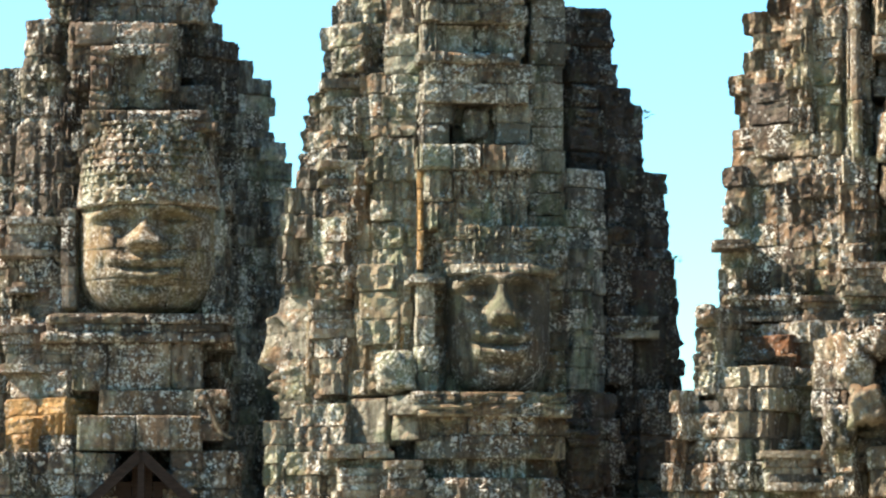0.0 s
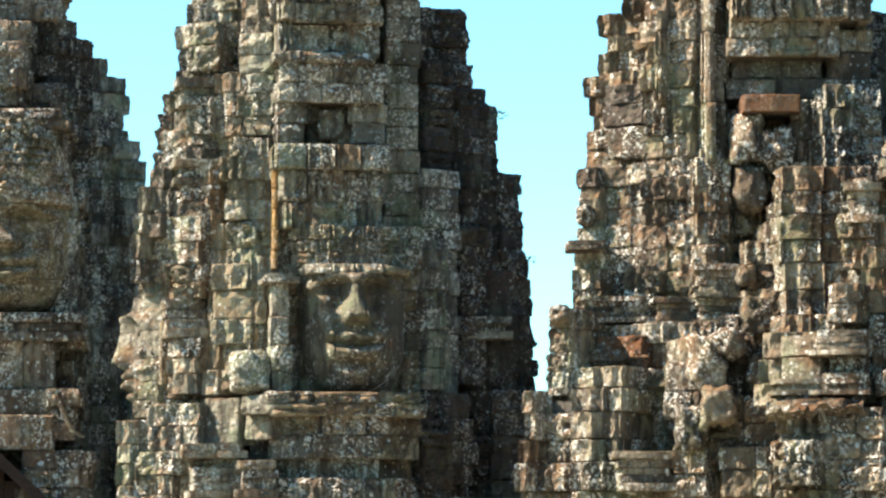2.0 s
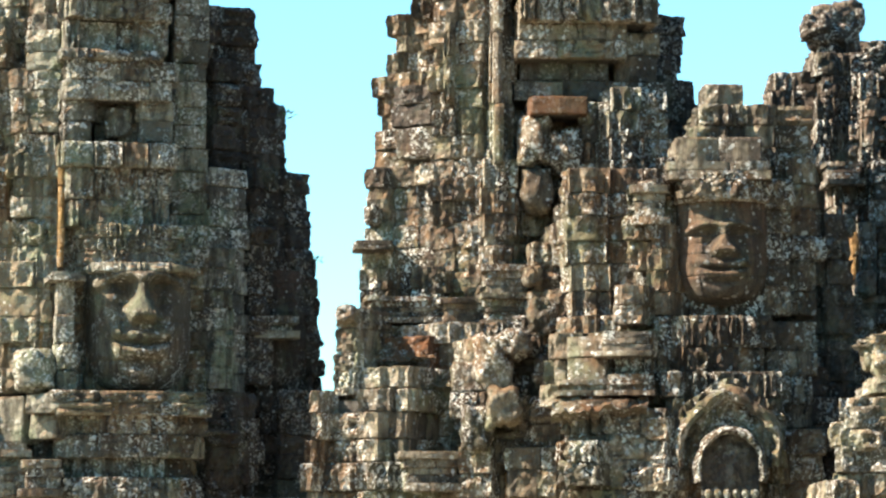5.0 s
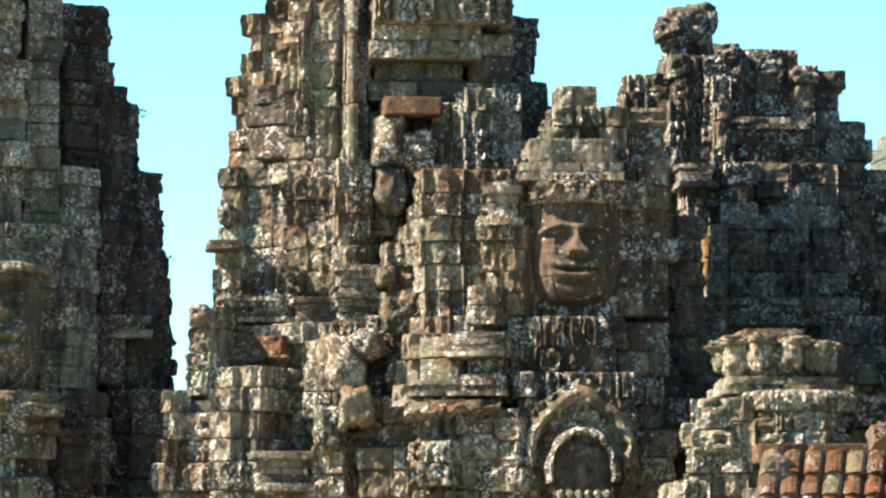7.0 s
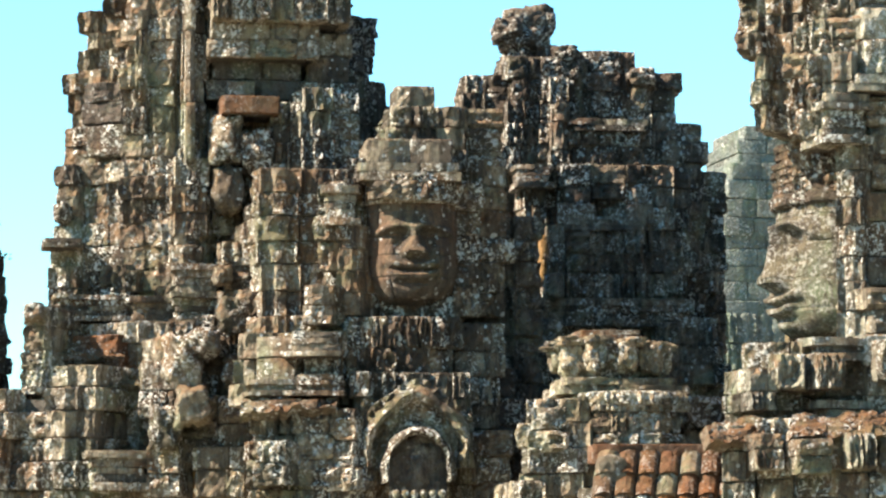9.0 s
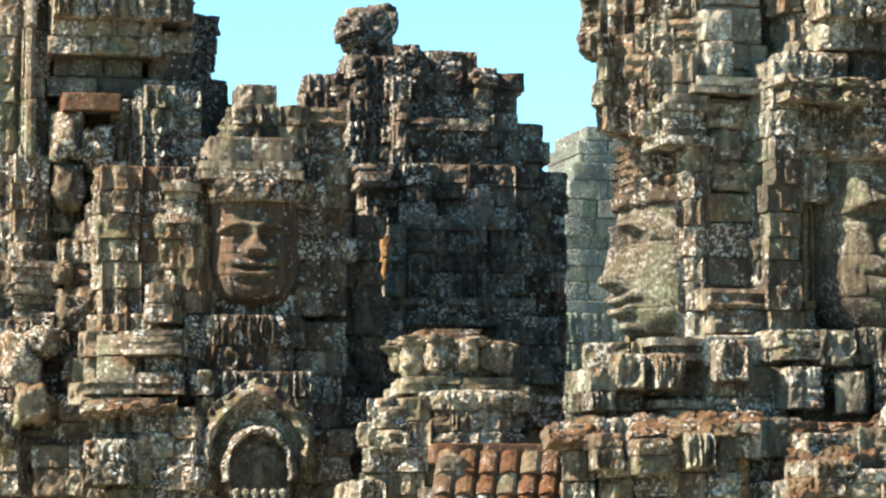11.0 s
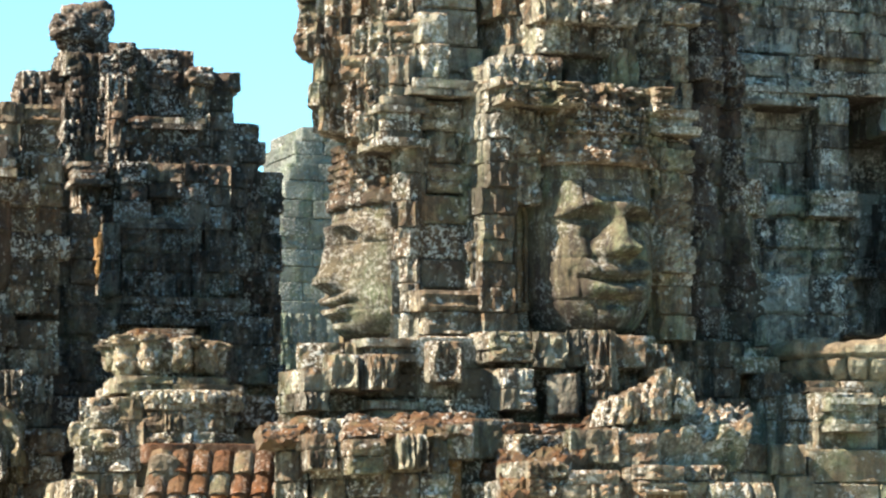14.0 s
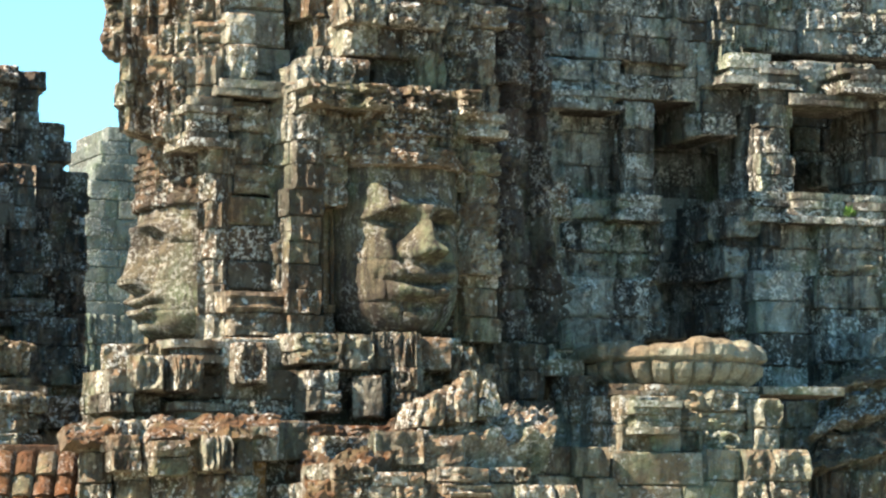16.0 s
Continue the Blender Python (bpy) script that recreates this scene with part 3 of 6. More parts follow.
def face(tower, kind, x, z, front, half, tall, tiers, turn=0.0, deep=1.0, ears="lr", band=0.985, lean=1.0):
    """A carved face with its diadem and ears on a tower: chin at z, tall to the hair band."""
    at = pose(x, -front, z, 0, 0, turn) @ Matrix.Translation((0, 0.18 * half * deep, 0))
    carved = new("carved_face", FACES[kind])
    carved.parent = tower.base
    k = tall / 1.78
    size = Matrix.Diagonal((half, half * deep, k, 1))
    carved.matrix_local = at @ size
    tagged(carved, "smooth weathered stone face with closed smiling lips")
    if tiers:
        ob = new("diadem", CROWNS[tiers])
        ob.parent = carved
        ob.matrix_local = size.inverted() @ Matrix.Translation((0, -0.06 if band > 0.9 else -0.13, tall * band)) @ Matrix.Diagonal((half * 1.02, half * deep * lean, half, 1))
        tagged(ob, "carved petal diadem above the face")
    for side, sign in (("l", -1), ("r", 1)):
        if side in ears:
            ob = new("ear", EAR)
            ob.parent = carved
            ob.matrix_local = size.inverted() @ Matrix.Translation((sign * half * 1.1, 0, tall * 0.02)) @ Matrix.Diagonal((half * 0.7, half * 0.9, k * 1.05, 1))
            tagged(ob, "long pendant stone ear")


# ---- the ground ----
def ground():
    bm = bmesh.new()
    bmesh.ops.create_grid(bm, x_segments=60, y_segments=60, size=2500)
    for v in bm.verts:
        if abs(v.co.x) > 100 or abs(v.co.y) > 100:
            v.co.z = 0.6 * noise.noise(v.co * 0.01)
    me = bpy.data.meshes.new("ground")
    bm.to_mesh(me)
    bm.free()
    me.materials.append(EARTH)
    tagged(new("ground", me), "dry trodden earth with thin grass", "ground", kind="structure")


ground()


def gable_shelter(tower, x, z, half, tall, front):
    """The timber gable of a small shelter set against the tower: two sloping boards, a post and added dark boards for
    the shade in its opening.
    """
    holder = tagged(new("timber_shelter"), "dark timber gable shelter against the tower foot", "shelter")
    holder.matrix_world = tower.base.matrix_world @ Matrix.Translation((x, -front, 0))
    deep = 0.9
    for sign in (-1, 1):
        bm = bmesh.new()
        long = math.hypot(half, tall) * 2.2
        m = Matrix.Translation((0, 0, z)) @ Matrix.Rotation(sign * math.atan2(tall, half), 4, "Y") @ Matrix.Translation((sign * long / 2, -0.05, 0))
        bmesh.ops.create_cube(bm, size=1, matrix=m @ Matrix.Diagonal((long, 0.08, 0.17, 1)))
        bmesh.ops.bevel(bm, geom=list(bm.edges), offset=0.012, segments=1)
        part("barge_board", bm, TIMBER, holder)
        bm = bmesh.new()
        bmesh.ops.create_cube(bm, size=1, matrix=m @ Matrix.Translation((0, deep / 2 - 0.05, 0.06)) @ Matrix.Diagonal((long, deep, 0.05, 1)))
        part("roof_slope", bm, TIMBER, holder)
    bm = bmesh.new()
    bmesh.ops.create_cube(bm, size=1, matrix=Matrix.Translation((0, -0.02, z / 2 - 0.05)) @ Matrix.Diagonal((0.11, 0.09, z - 0.1, 1)))
    bmesh.ops.bevel(bm, geom=list(bm.edges), offset=0.012, segments=1)
    part("post", bm, TIMBER, holder)
    # dark boards set back behind the post stand in for the shaded opening
    for i in range(9):
        px = half * (-0.95 + 1.9 * i / 8) * 1.7
        top = z - 0.12 - abs(px) * tall / half
        bm = bmesh.new()
        bmesh.ops.create_cube(bm, size=1, matrix=Matrix.Translation((px, 0.4, top / 2)) @ Matrix.Diagonal((half * 0.39, 0.05, top, 1)))
        part("board", bm, TIMBER, holder)


def pediment(tower, x, z0, z1, half, front):
    """A pointed, cusped pediment: a raised band of voussoirs with flame-shaped leaves round a carved field."""
    bm = bmesh.new()
    tall = z1 - z0
    n = 44
    prev = None
    for i in range(n + 1):
        a = math.pi * i / n
        lobes = 1 + 0.07 * abs(math.sin(3.0 * a)) 
        out = []
        for r, y in ((0.74, 0.05), (0.77, -0.12), (0.84, -0.17), (0.90, -0.12), (0.93, 0.0), (1.0, 0.03 if i % 3 else -0.1)):
            px = x - half * r * lobes * math.cos(a)
            pz = z0 + tall * r * lobes * math.sin(a) ** 0.8 * (0.93 + 0.07 * (1 - abs(math.cos(a))) ** 2)
            w = 0.07 * noise.fractal(Vector((px * 4, pz * 4, r)), 0.8, 2.0, 3)
            out.append(bm.verts.new((px + w, -front + y + w, pz)))
        out.append(bm.verts.new((x - half * 1.0 * lobes * math.cos(a), -front + 0.35, z0 + tall * lobes * math.sin(a) ** 0.8 * 0.97)))
        if prev:
            for k in range(len(out) - 1):
                bm.faces.new((prev[k], prev[k + 1], out[k + 1], out[k]))
        prev = out
    bmesh.ops.recalc_face_normals(bm, faces=bm.faces)
    part("pediment_band", bm, tower.material, tower.base, "carved pointed pediment band")
    bm = bmesh.new()
    cols, rows = 40, 40
    grid = []
    for j in range(rows + 1):
        for i in range(cols + 1):
            u, v = -0.78 + 1.56 * i / cols, 0.8 * j / rows
            px, pz = x + half * u, z0 + tall * v
            if (abs(u) / 0.8) ** 2 + (v / 0.82) ** 2 > 1.0:
                k = 1 / math.sqrt((abs(u) / 0.8) ** 2 + (v / 0.82) ** 2)
                px, pz = x + half * u * k, z0 + tall * v * k
            d = 0.10 * math.sin(14 * math.hypot(u, v * 1.2)) * math.cos(9 * u) + 0.1 * noise.fractal(Vector((px * 3, pz * 3, 5)), 1.0, 2.0, 4)
            grid.append(bm.verts.new((px, -front + 0.08 - d, pz)))
    for j in range(rows):
        for i in range(cols):
            a = j * (cols + 1) + i
            bm.faces.new((grid[a], grid[a + 1], grid[a + cols + 2], grid[a + cols + 1]))
    part("pediment_field", bm, tower.material, tower.base, "carved scrollwork field")


def doorway_arch(tower, x, z0, z1, half, front):
    """A small lobed arch with a sunk panel and a row of little balusters at its foot."""
    bm = bmesh.new()
    tall, prev, n = z1 - z0, None, 36
    for i in range(n + 1):
        a = -0.25 + (math.pi + 0.5) * i / n
        out = []
        for r, y in ((0.80, 0.12), (0.80, -0.08), (0.86, -0.13), (0.92, -0.11), (0.97, -0.04), (1.0, 0.3)):
            px, pz = x - half * r * math.cos(a), z0 + tall * 0.42 + tall * 0.58 * r * math.sin(a)
            w = 0.05 * noise.fractal(Vector((px * 5, pz * 5, r)), 0.8, 2.0, 3)
            out.append(bm.verts.new((px + w, -front + y + w, pz)))
        if prev:
            for k in range(5):
                bm.faces.new((prev[k], prev[k + 1], out[k + 1], out[k]))
        prev = out
    bmesh.ops.recalc_face_normals(bm, faces=bm.faces)
    part("arch_band", bm, tower.material, tower.base, "worn carved arch band")
    bm = bmesh.new()
    cols = 24
    grid = []
    for j in range(cols + 1):
        for i in range(cols + 1):
            px, pz = x + half * 0.76 * (-1 + 2 * i / cols), z0 + tall * 0.9 * j / cols
            if pz > z0 + tall * 0.42:
                px = x + (px - x) * math.sqrt(max(0.02, 1 - ((pz - z0 - tall * 0.42) / (tall * 0.52)) ** 2))
            d = 0.06 * noise.fractal(Vector((px * 6, pz * 6, 9)), 1.0, 2.0, 4) + 0.1 * bell((px - x) / half, 0.3) * bell((pz - z0) / tall - 0.45, 0.25)
            grid.append(bm.verts.new((px, -front + 0.1 - d, pz)))
    for j in range(cols):
        for i in range(cols):
            a = j * (cols + 1) + i
            bm.faces.new((grid[a], grid[a + 1], grid[a + cols + 2], grid[a + cols + 1]))
    # panel stone is darkened in place of shade under the arch
    part("sunk_panel", bm, STONE_DARK_SHADE, tower.base, "worn relief panel, its sunken shade put into a dark colour")
    for i in range(6):
        bm = bmesh.new()
        px = x + half * 0.72 * (-1 + 2 * (i + 0.5) / 6)
        bmesh.ops.create_cone(bm, segments=10, radius1=0.05, radius2=0.035, depth=0.16, cap_ends=True, matrix=Matrix.Translation((px, -front - 0.12, z0 + tall * 0.06)))
        bmesh.ops.create_uvsphere(bm, u_segments=10, v_segments=6, radius=0.055, matrix=Matrix.Translation((px, -front - 0.12, z0 + tall * 0.06 + 0.09)))
        part("baluster", bm, STONE_GREY, tower.base)


def tile_roof(tower, x0, x1, z, front, drop):
    """A steep stone roof carved as overlapping rounded tiles, rusty with growth."""
    rows, n = 5, max(3, round((x1 - x0) / 0.25))
    w = (x1 - x0) / n
    for j in range(rows):
        for i in range(n):
            bm = bmesh.new()
            prev = None
            for s in range(7):
                a = math.pi * s / 6
                q = []
                for f in (0.0, 0.5, 1.0):
                    f0 = (j + f * 1.12) / rows
                    h = (0.10 + 0.03 * (f == 1.0)) * math.sin(a) + 0.03 * f
                    q.append(bm.verts.new((x0 + w * (i + 0.5 - 0.5 * math.cos(a)) - 0.32 * f0, -front - 0.62 * f0 * drop - h * 0.85, z - f0 * drop + h * 0.45 + tower.rng.uniform(-0.008, 0.008))))
                if prev:
                    for k in range(2):
                        bm.faces.new((prev[k], prev[k + 1], q[k + 1], q[k]))
                prev = q
            ext = bmesh.ops.extrude_face_region(bm, geom=list(bm.faces))
            bmesh.ops.translate(bm, verts=[v for v in ext["geom"] if isinstance(v, bmesh.types.BMVert)], vec=(0, 0.12, -0.06))
            bmesh.ops.recalc_face_normals(bm, faces=bm.faces)
            part("roof_tile", bm, STONE_RED if (i * 7 + j * 3) % 4 else STONE_GREY, tower.base)
    tower.wall(x0 - 0.05, x1, z - 0.12, z + 0.12, front + 0.05, 0.6, "smooth", 0.24, 0.9, material=STONE_RED)
    tower.solid(x0 + 0.1, x1, -front - 0.05, -front + 0.5, z - drop, z)


tower_a = Tower("face_tower", "tall weathered grey sandstone tower with a lit carved face", "tower", -16.63, 55.04, 14.0, STONE_UMBER, 1, "face towers")
tower_a.wall(-1.52, 1.22, 11.37, 12.66, 1.60, 2.60, "carved", long=0.5)
tower_a.wall(-2.15, -1.26, 10.53, 11.48, 1.20, 1.60, left_in=0.2, turn=-32)
# upper right flank: crust and shade share one near-black colour
tower_a.wall(0.46, 1.58, 10.44, 11.45, 1.30, 2.00, turn=30, material=STONE_CRUST_SHADE)
tower_a.wall(0.75, 1.80, 9.88, 11.15, 1.10, 2.00, turn=30, material=STONE_CRUST_SHADE)
tower_a.wall(0.84, 2.00, 9.31, 10.88, 0.90, 2.00, turn=30, material=STONE_ASH)
tower_a.wall(0.91, 2.43, 9.34, 10.57, 0.70, 2.20, turn=30, material=STONE_ASH)
tower_a.wall(1.01, 2.70, 7.76, 9.47, 0.60, 2.40, turn=30, material=STONE_ASH)
tower_a.wall(1.12, 2.89, 4.80, 7.97, 0.50, 2.60, turn=30, material=STONE_ASH)
tower_a.wall(-2.50, -1.20, 9.42, 10.62, 1.40, 1.80, gaps=0.05, turn=-32)
tower_a.wall(-3.13, -1.71, 9.27, 10.56, 1.00, 2.00, turn=-32)
tower_a.wall(-1.09, 0.64, 10.12, 11.30, 2.00, 1.20, "carved", long=0.45)
tower_a.wall(-1.03, 0.60, 10.87, 11.26, 2.20, 1.20)
tower_a.wall(-0.45, 0.56, 10.66, 10.88, 2.30, 0.60, "band")
tower_a.wall(-0.40, 0.12, 10.20, 10.69, 2.15, 0.60, "smooth")
tower_a.wall(-0.77, -0.39, 9.73, 10.84, 2.35, 0.60, "carved")
tower_a.wall(0.16, 0.61, 10.08, 10.71, 2.30, 0.60)
tower_a.wall(-0.50, 0.66, 9.79, 10.20, 2.15, 0.80)
tower_a.wall(-1.38, 1.37, 8.22, 10.27, 1.70, 2.20)
tower_a.wall(-0.95, 1.34, 9.35, 9.71, 2.50, 1.40, "band", course=0.16, long=0.5)
tower_a.wall(-0.91, 1.29, 8.72, 9.38, 2.30, 1.20, "carved", course=0.3, long=0.34)
tower_a.wall(-1.36, 1.53, 5.88, 8.80, 1.75, 2.60)
tower_a.wall(-3.13, -1.01, 6.11, 9.43, 1.30, 2.60, turn=-32)
tower_a.wall(-1.75, -1.34, 8.01, 9.67, 1.70, 0.60, "rib", turn=-32, long=9)
tower_a.wall(-2.15, -1.68, 7.93, 9.59, 1.55, 0.70, turn=-32)
tower_a.moulding(-2.16, -1.35, 7.26, 7.94, 1.90, 1.20, jut=0.12)
tower_a.wall(-2.03, -1.33, 6.84, 7.27, 1.80, 0.80, turn=-32)
tower_a.moulding(-2.11, -1.30, 6.65, 6.84, 1.80, 0.80, courses=2)
tower_a.wall(-2.00, -1.18, 6.07, 6.65, 1.70, 0.90, "carved", turn=-32)
face(tower_a, 0, 0.22, 6.32, 2.05, 1.19, 2.26, 4, deep=1.0, band=0.77, ears='l')
tower_a.wall(-1.24, -0.99, 6.37, 8.07, 2.20, 0.50, "smooth")
tower_a.wall(1.13, 1.56, 6.25, 8.28, 2.05, 1.00, turn=30, material=STONE_ASH)
tower_a.moulding(-1.36, 1.58, 5.75, 6.23, 2.70, 1.80, jut=0.1, courses=3, style='band')
tower_a.wall(-0.98, 1.24, 4.94, 5.78, 2.65, 1.60, "carved", course=0.7, long=0.9)
tower_a.moulding(-2.15, -1.01, 5.26, 6.07, 2.30, 1.60, jut=0.14)
tower_a.wall(-2.16, -0.95, 4.84, 5.32, 2.20, 1.40, turn=-32)
tower_a.moulding(0.61, 1.59, 5.65, 6.22, 2.40, 1.20, courses=4)
tower_a.wall(-0.68, 1.27, 4.53, 4.95, 2.85, 1.60, "smooth", course=0.4, long=1.9, material=STONE_GREY)
tower_a.wall(-1.02, 1.32, 3.93, 4.52, 3.00, 1.80, "smooth", course=0.55, long=1.2, material=STONE_GREY)
tower_a.wall(1.23, 1.70, 3.95, 5.00, 2.00, 1.20, turn=30, material=STONE_ASH)
tower_a.wall(-2.29, -0.91, 4.20, 4.83, 2.40, 1.60, material=STONE_OCHRE, turn=-32)
tower_a.wall(-2.29, -0.91, 3.88, 4.20, 2.45, 1.60, turn=-32)
tower_a.wall(1.48, 2.25, 4.01, 5.98, 0.60, 2.20, "carved", long=0.5, turn=30, material=STONE_ASH)
tower_a.wall(-2.51, -0.14, 2.04, 3.90, 3.00, 2.40)
tower_a.wall(0.60, 1.82, 2.04, 3.93, 2.90, 2.40)
tower_a.wall(-0.31, 0.63, 2.05, 3.36, 2.40, 2.00)
tower_a.wall(1.34, 2.71, 2.06, 4.79, 0.70, 2.40, material=STONE_ASH)
tower_a.wall(-2.90, 2.72, 0.00, 2.04, 2.60, 5.00, course=0.6, long=1.1)
tower_a.wall(-2.78, 1.52, 2.06, 6.38, 0.40, 3.00)
tower_a.wall(-1.11, 1.56, 2.05, 5.87, 1.90, 2.00)
gable_shelter(tower_a, 0.20, 3.86, 0.85, 0.81, 3.3)
tower_a.wall(-1.28, 0.98, 12.74, 15.14, 1.20, 2.00, left_in=0.5, right_in=0.5)
tower_a.slope("worn_ledge", (-2.13, -1.50, 6.28), (-1.26, -1.50, 6.29), (-1.21, -2.20, 5.94), (-2.06, -2.20, 5.89), STONE_RUSTY, label="rusty worn ledge")
tower_a.wall(-2.13, -1.59, 3.92, 4.49, 2.55, 0.60, turn=-30, material=STONE_OCHRE)
edge = bmesh.new()
ring_before = None
for i, (px, pz) in enumerate([(1.23, 4.86), (1.32, 4.64), (1.4, 4.42), (1.51, 4.23), (1.68, 4.13)]):
    r = 0.055 - 0.006 * i
    ring = [edge.verts.new((px + r * math.cos(q * math.pi / 4), -3.05 + r * math.sin(q * math.pi / 4), pz + 0.4 * r * math.cos(q * math.pi / 4))) for q in range(8)]
    if ring_before:
        for q in range(8):
            edge.faces.new((ring_before[q], ring_before[(q + 1) % 8], ring[(q + 1) % 8], ring[q]))
    ring_before = ring
part("broken_edge", edge, STONE_PALE, tower_a.base, "pale broken moulding edge")
tower_a.wall(1.12, 1.53, 4.10, 4.95, 2.95, 0.9, long=0.5)
tower_a.finish(300)

tower_b = Tower("face_tower", "tall weathered grey-green sandstone tower with carved faces on its sides", "tower", -10.04, 52.04, 17.0, STONE_GREY, 2, "face towers")
tower_b.wall(-2.08, 1.36, 10.00, 12.04, 0.90, 2.40)
tower_b.wall(1.26, 2.20, 10.08, 11.07, 0.60, 2.20, right_in=0.1, material=STONE_CRUST_SHADE)
tower_b.wall(-2.66, -0.89, 9.82, 10.97, 1.30, 1.20, left_in=0.15, turn=-38)
tower_b.wall(-2.22, -1.37, 10.81, 11.54, 1.40, 1.20, turn=-38)
tower_b.wall(-2.90, -0.92, 8.25, 9.88, 1.50, 1.60, left_in=0.15, gaps=0.03, turn=-34)
tower_b.wall(-3.02, -1.86, 8.31, 9.54, 1.00, 1.30, left_in=0.2, turn=-38)
tower_b.wall(-2.88, -2.09, 8.27, 8.91, 1.30, 1.00, turn=-38)
tower_b.wall(-3.25, -0.90, 7.17, 8.30, 1.50, 1.80, left_in=0.15, turn=-34)
tower_b.wall(-3.40, -1.84, 6.48, 8.01, 1.20, 1.60, left_in=0.2, turn=-38)
tower_b.wall(-3.30, -1.83, 4.33, 6.58, 1.10, 1.60, turn=-38)
tower_b.wall(-2.52, -1.94, 9.79, 10.60, 1.50, 0.70, "carved", turn=-38)
tower_b.wall(-2.46, -1.99, 8.78, 9.37, 1.55, 0.70, "rib", turn=-38, long=9)
tower_b.moulding(-2.52, -1.98, 9.23, 9.69, 1.55, 0.80, courses=3)
tower_b.moulding(-2.56, -1.98, 7.97, 8.38, 1.55, 0.80, courses=3, jut=0.12)
tower_b.wall(-2.03, -1.51, 8.72, 9.75, 1.75, 0.70, "rib", turn=-38, long=9)
tower_b.wall(-2.64, -2.12, 7.43, 7.97, 1.55, 0.60, turn=-38)
tower_b.wall(-2.79, -2.13, 6.71, 7.47, 1.60, 0.60, "rib", turn=-38, long=9)
tower_b.wall(-2.79, -2.11, 6.17, 6.71, 1.60, 0.60, "carved", turn=-38)
tower_b.moulding(-2.73, -2.16, 5.55, 6.17, 1.60, 0.60, courses=4)
tower_b.wall(-2.77, -2.18, 4.66, 5.55, 1.60, 0.60, "rib", turn=-38, long=9)
tower_b.wall(-1.86, -1.14, 7.37, 8.66, 2.15, 0.70, long=0.7, turn=-24, material=STONE_GREEN)
tower_b.wall(-2.20, -1.05, 4.64, 7.35, 1.95, 1.00, long=0.8, course=0.45, turn=-24, material=STONE_GREEN)
tower_b.wall(-2.10, -1.43, 5.42, 6.68, 2.15, 0.40, long=0.9, course=0.5, turn=-24, material=STONE_GREEN)
tower_b.wall(-1.50, -1.14, 5.33, 6.79, 2.25, 0.50, "rib", long=9, material=STONE_GREEN)
tower_b.wall(-1.68, -1.10, 8.72, 10.34, 2.05, 0.80, turn=-24, material=STONE_GREEN)
tower_b.wall(-1.13, 0.56, 10.44, 11.70, 2.60, 1.80, "carved", long=0.5)
tower_b.wall(-1.11, 0.56, 10.00, 10.50, 2.30, 1.50)
tower_b.wall(-1.13, -0.86, 9.95, 10.44, 2.55, 0.60, "carved")
tower_b.wall(-0.01, 0.52, 9.98, 10.47, 2.50, 0.60, "carved")
tower_b.wall(-1.16, 0.53, 9.78, 9.95, 2.75, 1.40, "band", course=0.18)
tower_b.wall(-1.14, 0.55, 9.17, 9.79, 2.65, 1.70)
tower_b.wall(-1.12, -0.64, 8.54, 9.18, 2.50, 1.50)
tower_b.wall(-0.61, 0.11, 8.58, 9.24, 2.20, 1.00)
tower_b.wall(0.07, 0.61, 8.55, 9.20, 2.50, 1.50)
tower_b.lump("carved_figure", -0.26, 8.87, 2.30, 0.45, 0.40, 0.55, 3)
tower_b.wall(-1.14, 0.57, 8.11, 8.51, 2.75, 1.70, "band", course=0.36, long=0.4)
tower_b.wall(-1.09, 0.61, 7.20, 8.13, 2.60, 1.70, "carved", long=0.32, course=0.45)
tower_b.wall(-1.14, 0.72, 4.64, 7.47, 2.20, 2.00)
face(tower_b, 1, 0.09, 4.70, 2.15, 0.87, 2.32, 0, ears='', deep=1.3)
tower_b.wall(-0.80, 0.90, 6.62, 7.24, 2.78, 1.2, "carved", round_in=0.22, course=0.21, long=0.26)
tower_b.wall(-0.84, 0.94, 6.48, 6.63, 2.92, 1.2, "band", round_in=0.25, course=0.15, long=0.5)
tower_b.wall(-1.22, -0.91, 5.37, 6.34, 2.75, 0.70, "smooth", long=0.5, course=0.45)
tower_b.moulding(-1.27, -0.88, 6.32, 6.47, 2.85, 0.80, courses=2)
tower_b.wall(-1.19, -0.88, 4.60, 5.38, 2.80, 0.70, long=0.45)
tower_b.wall(-1.37, -1.15, 4.63, 5.50, 2.30, 0.50)
tower_b.lump("carved_figure", -1.53, 4.97, 2.60, 0.68, 0.70, 0.73, 5)
tower_b.wall(0.69, 1.28, 7.20, 11.76, 1.50, 1.60, "smooth")
tower_b.wall(0.69, 1.23, 4.67, 7.35, 1.75, 1.60, long=0.5)
tower_b.wall(1.21, 2.03, 4.70, 8.31, 1.40, 1.60, "smooth", turn=28, material=STONE_ASH)
tower_b.wall(1.16, 1.70, 4.77, 7.02, 1.60, 0.60, "rib", long=9, material=STONE_ASH)
# right flank, away from the sun: its shade deepens the crusted colour
tower_b.wall(1.29, 2.40, 8.31, 10.16, 0.70, 2.00, turn=28, material=STONE_CRUST_SHADE)
tower_b.wall(1.90, 2.82, 8.35, 9.55, 0.40, 2.00, turn=28, material=STONE_CRUST_SHADE)
tower_b.wall(2.34, 2.54, 9.47, 9.80, 0.40, 1.00, turn=28, material=STONE_CRUST_SHADE)
tower_b.wall(1.84, 3.24, 6.87, 8.41, 0.50, 2.00, right_in=0.05, turn=28, material=STONE_CRUST_SHADE)
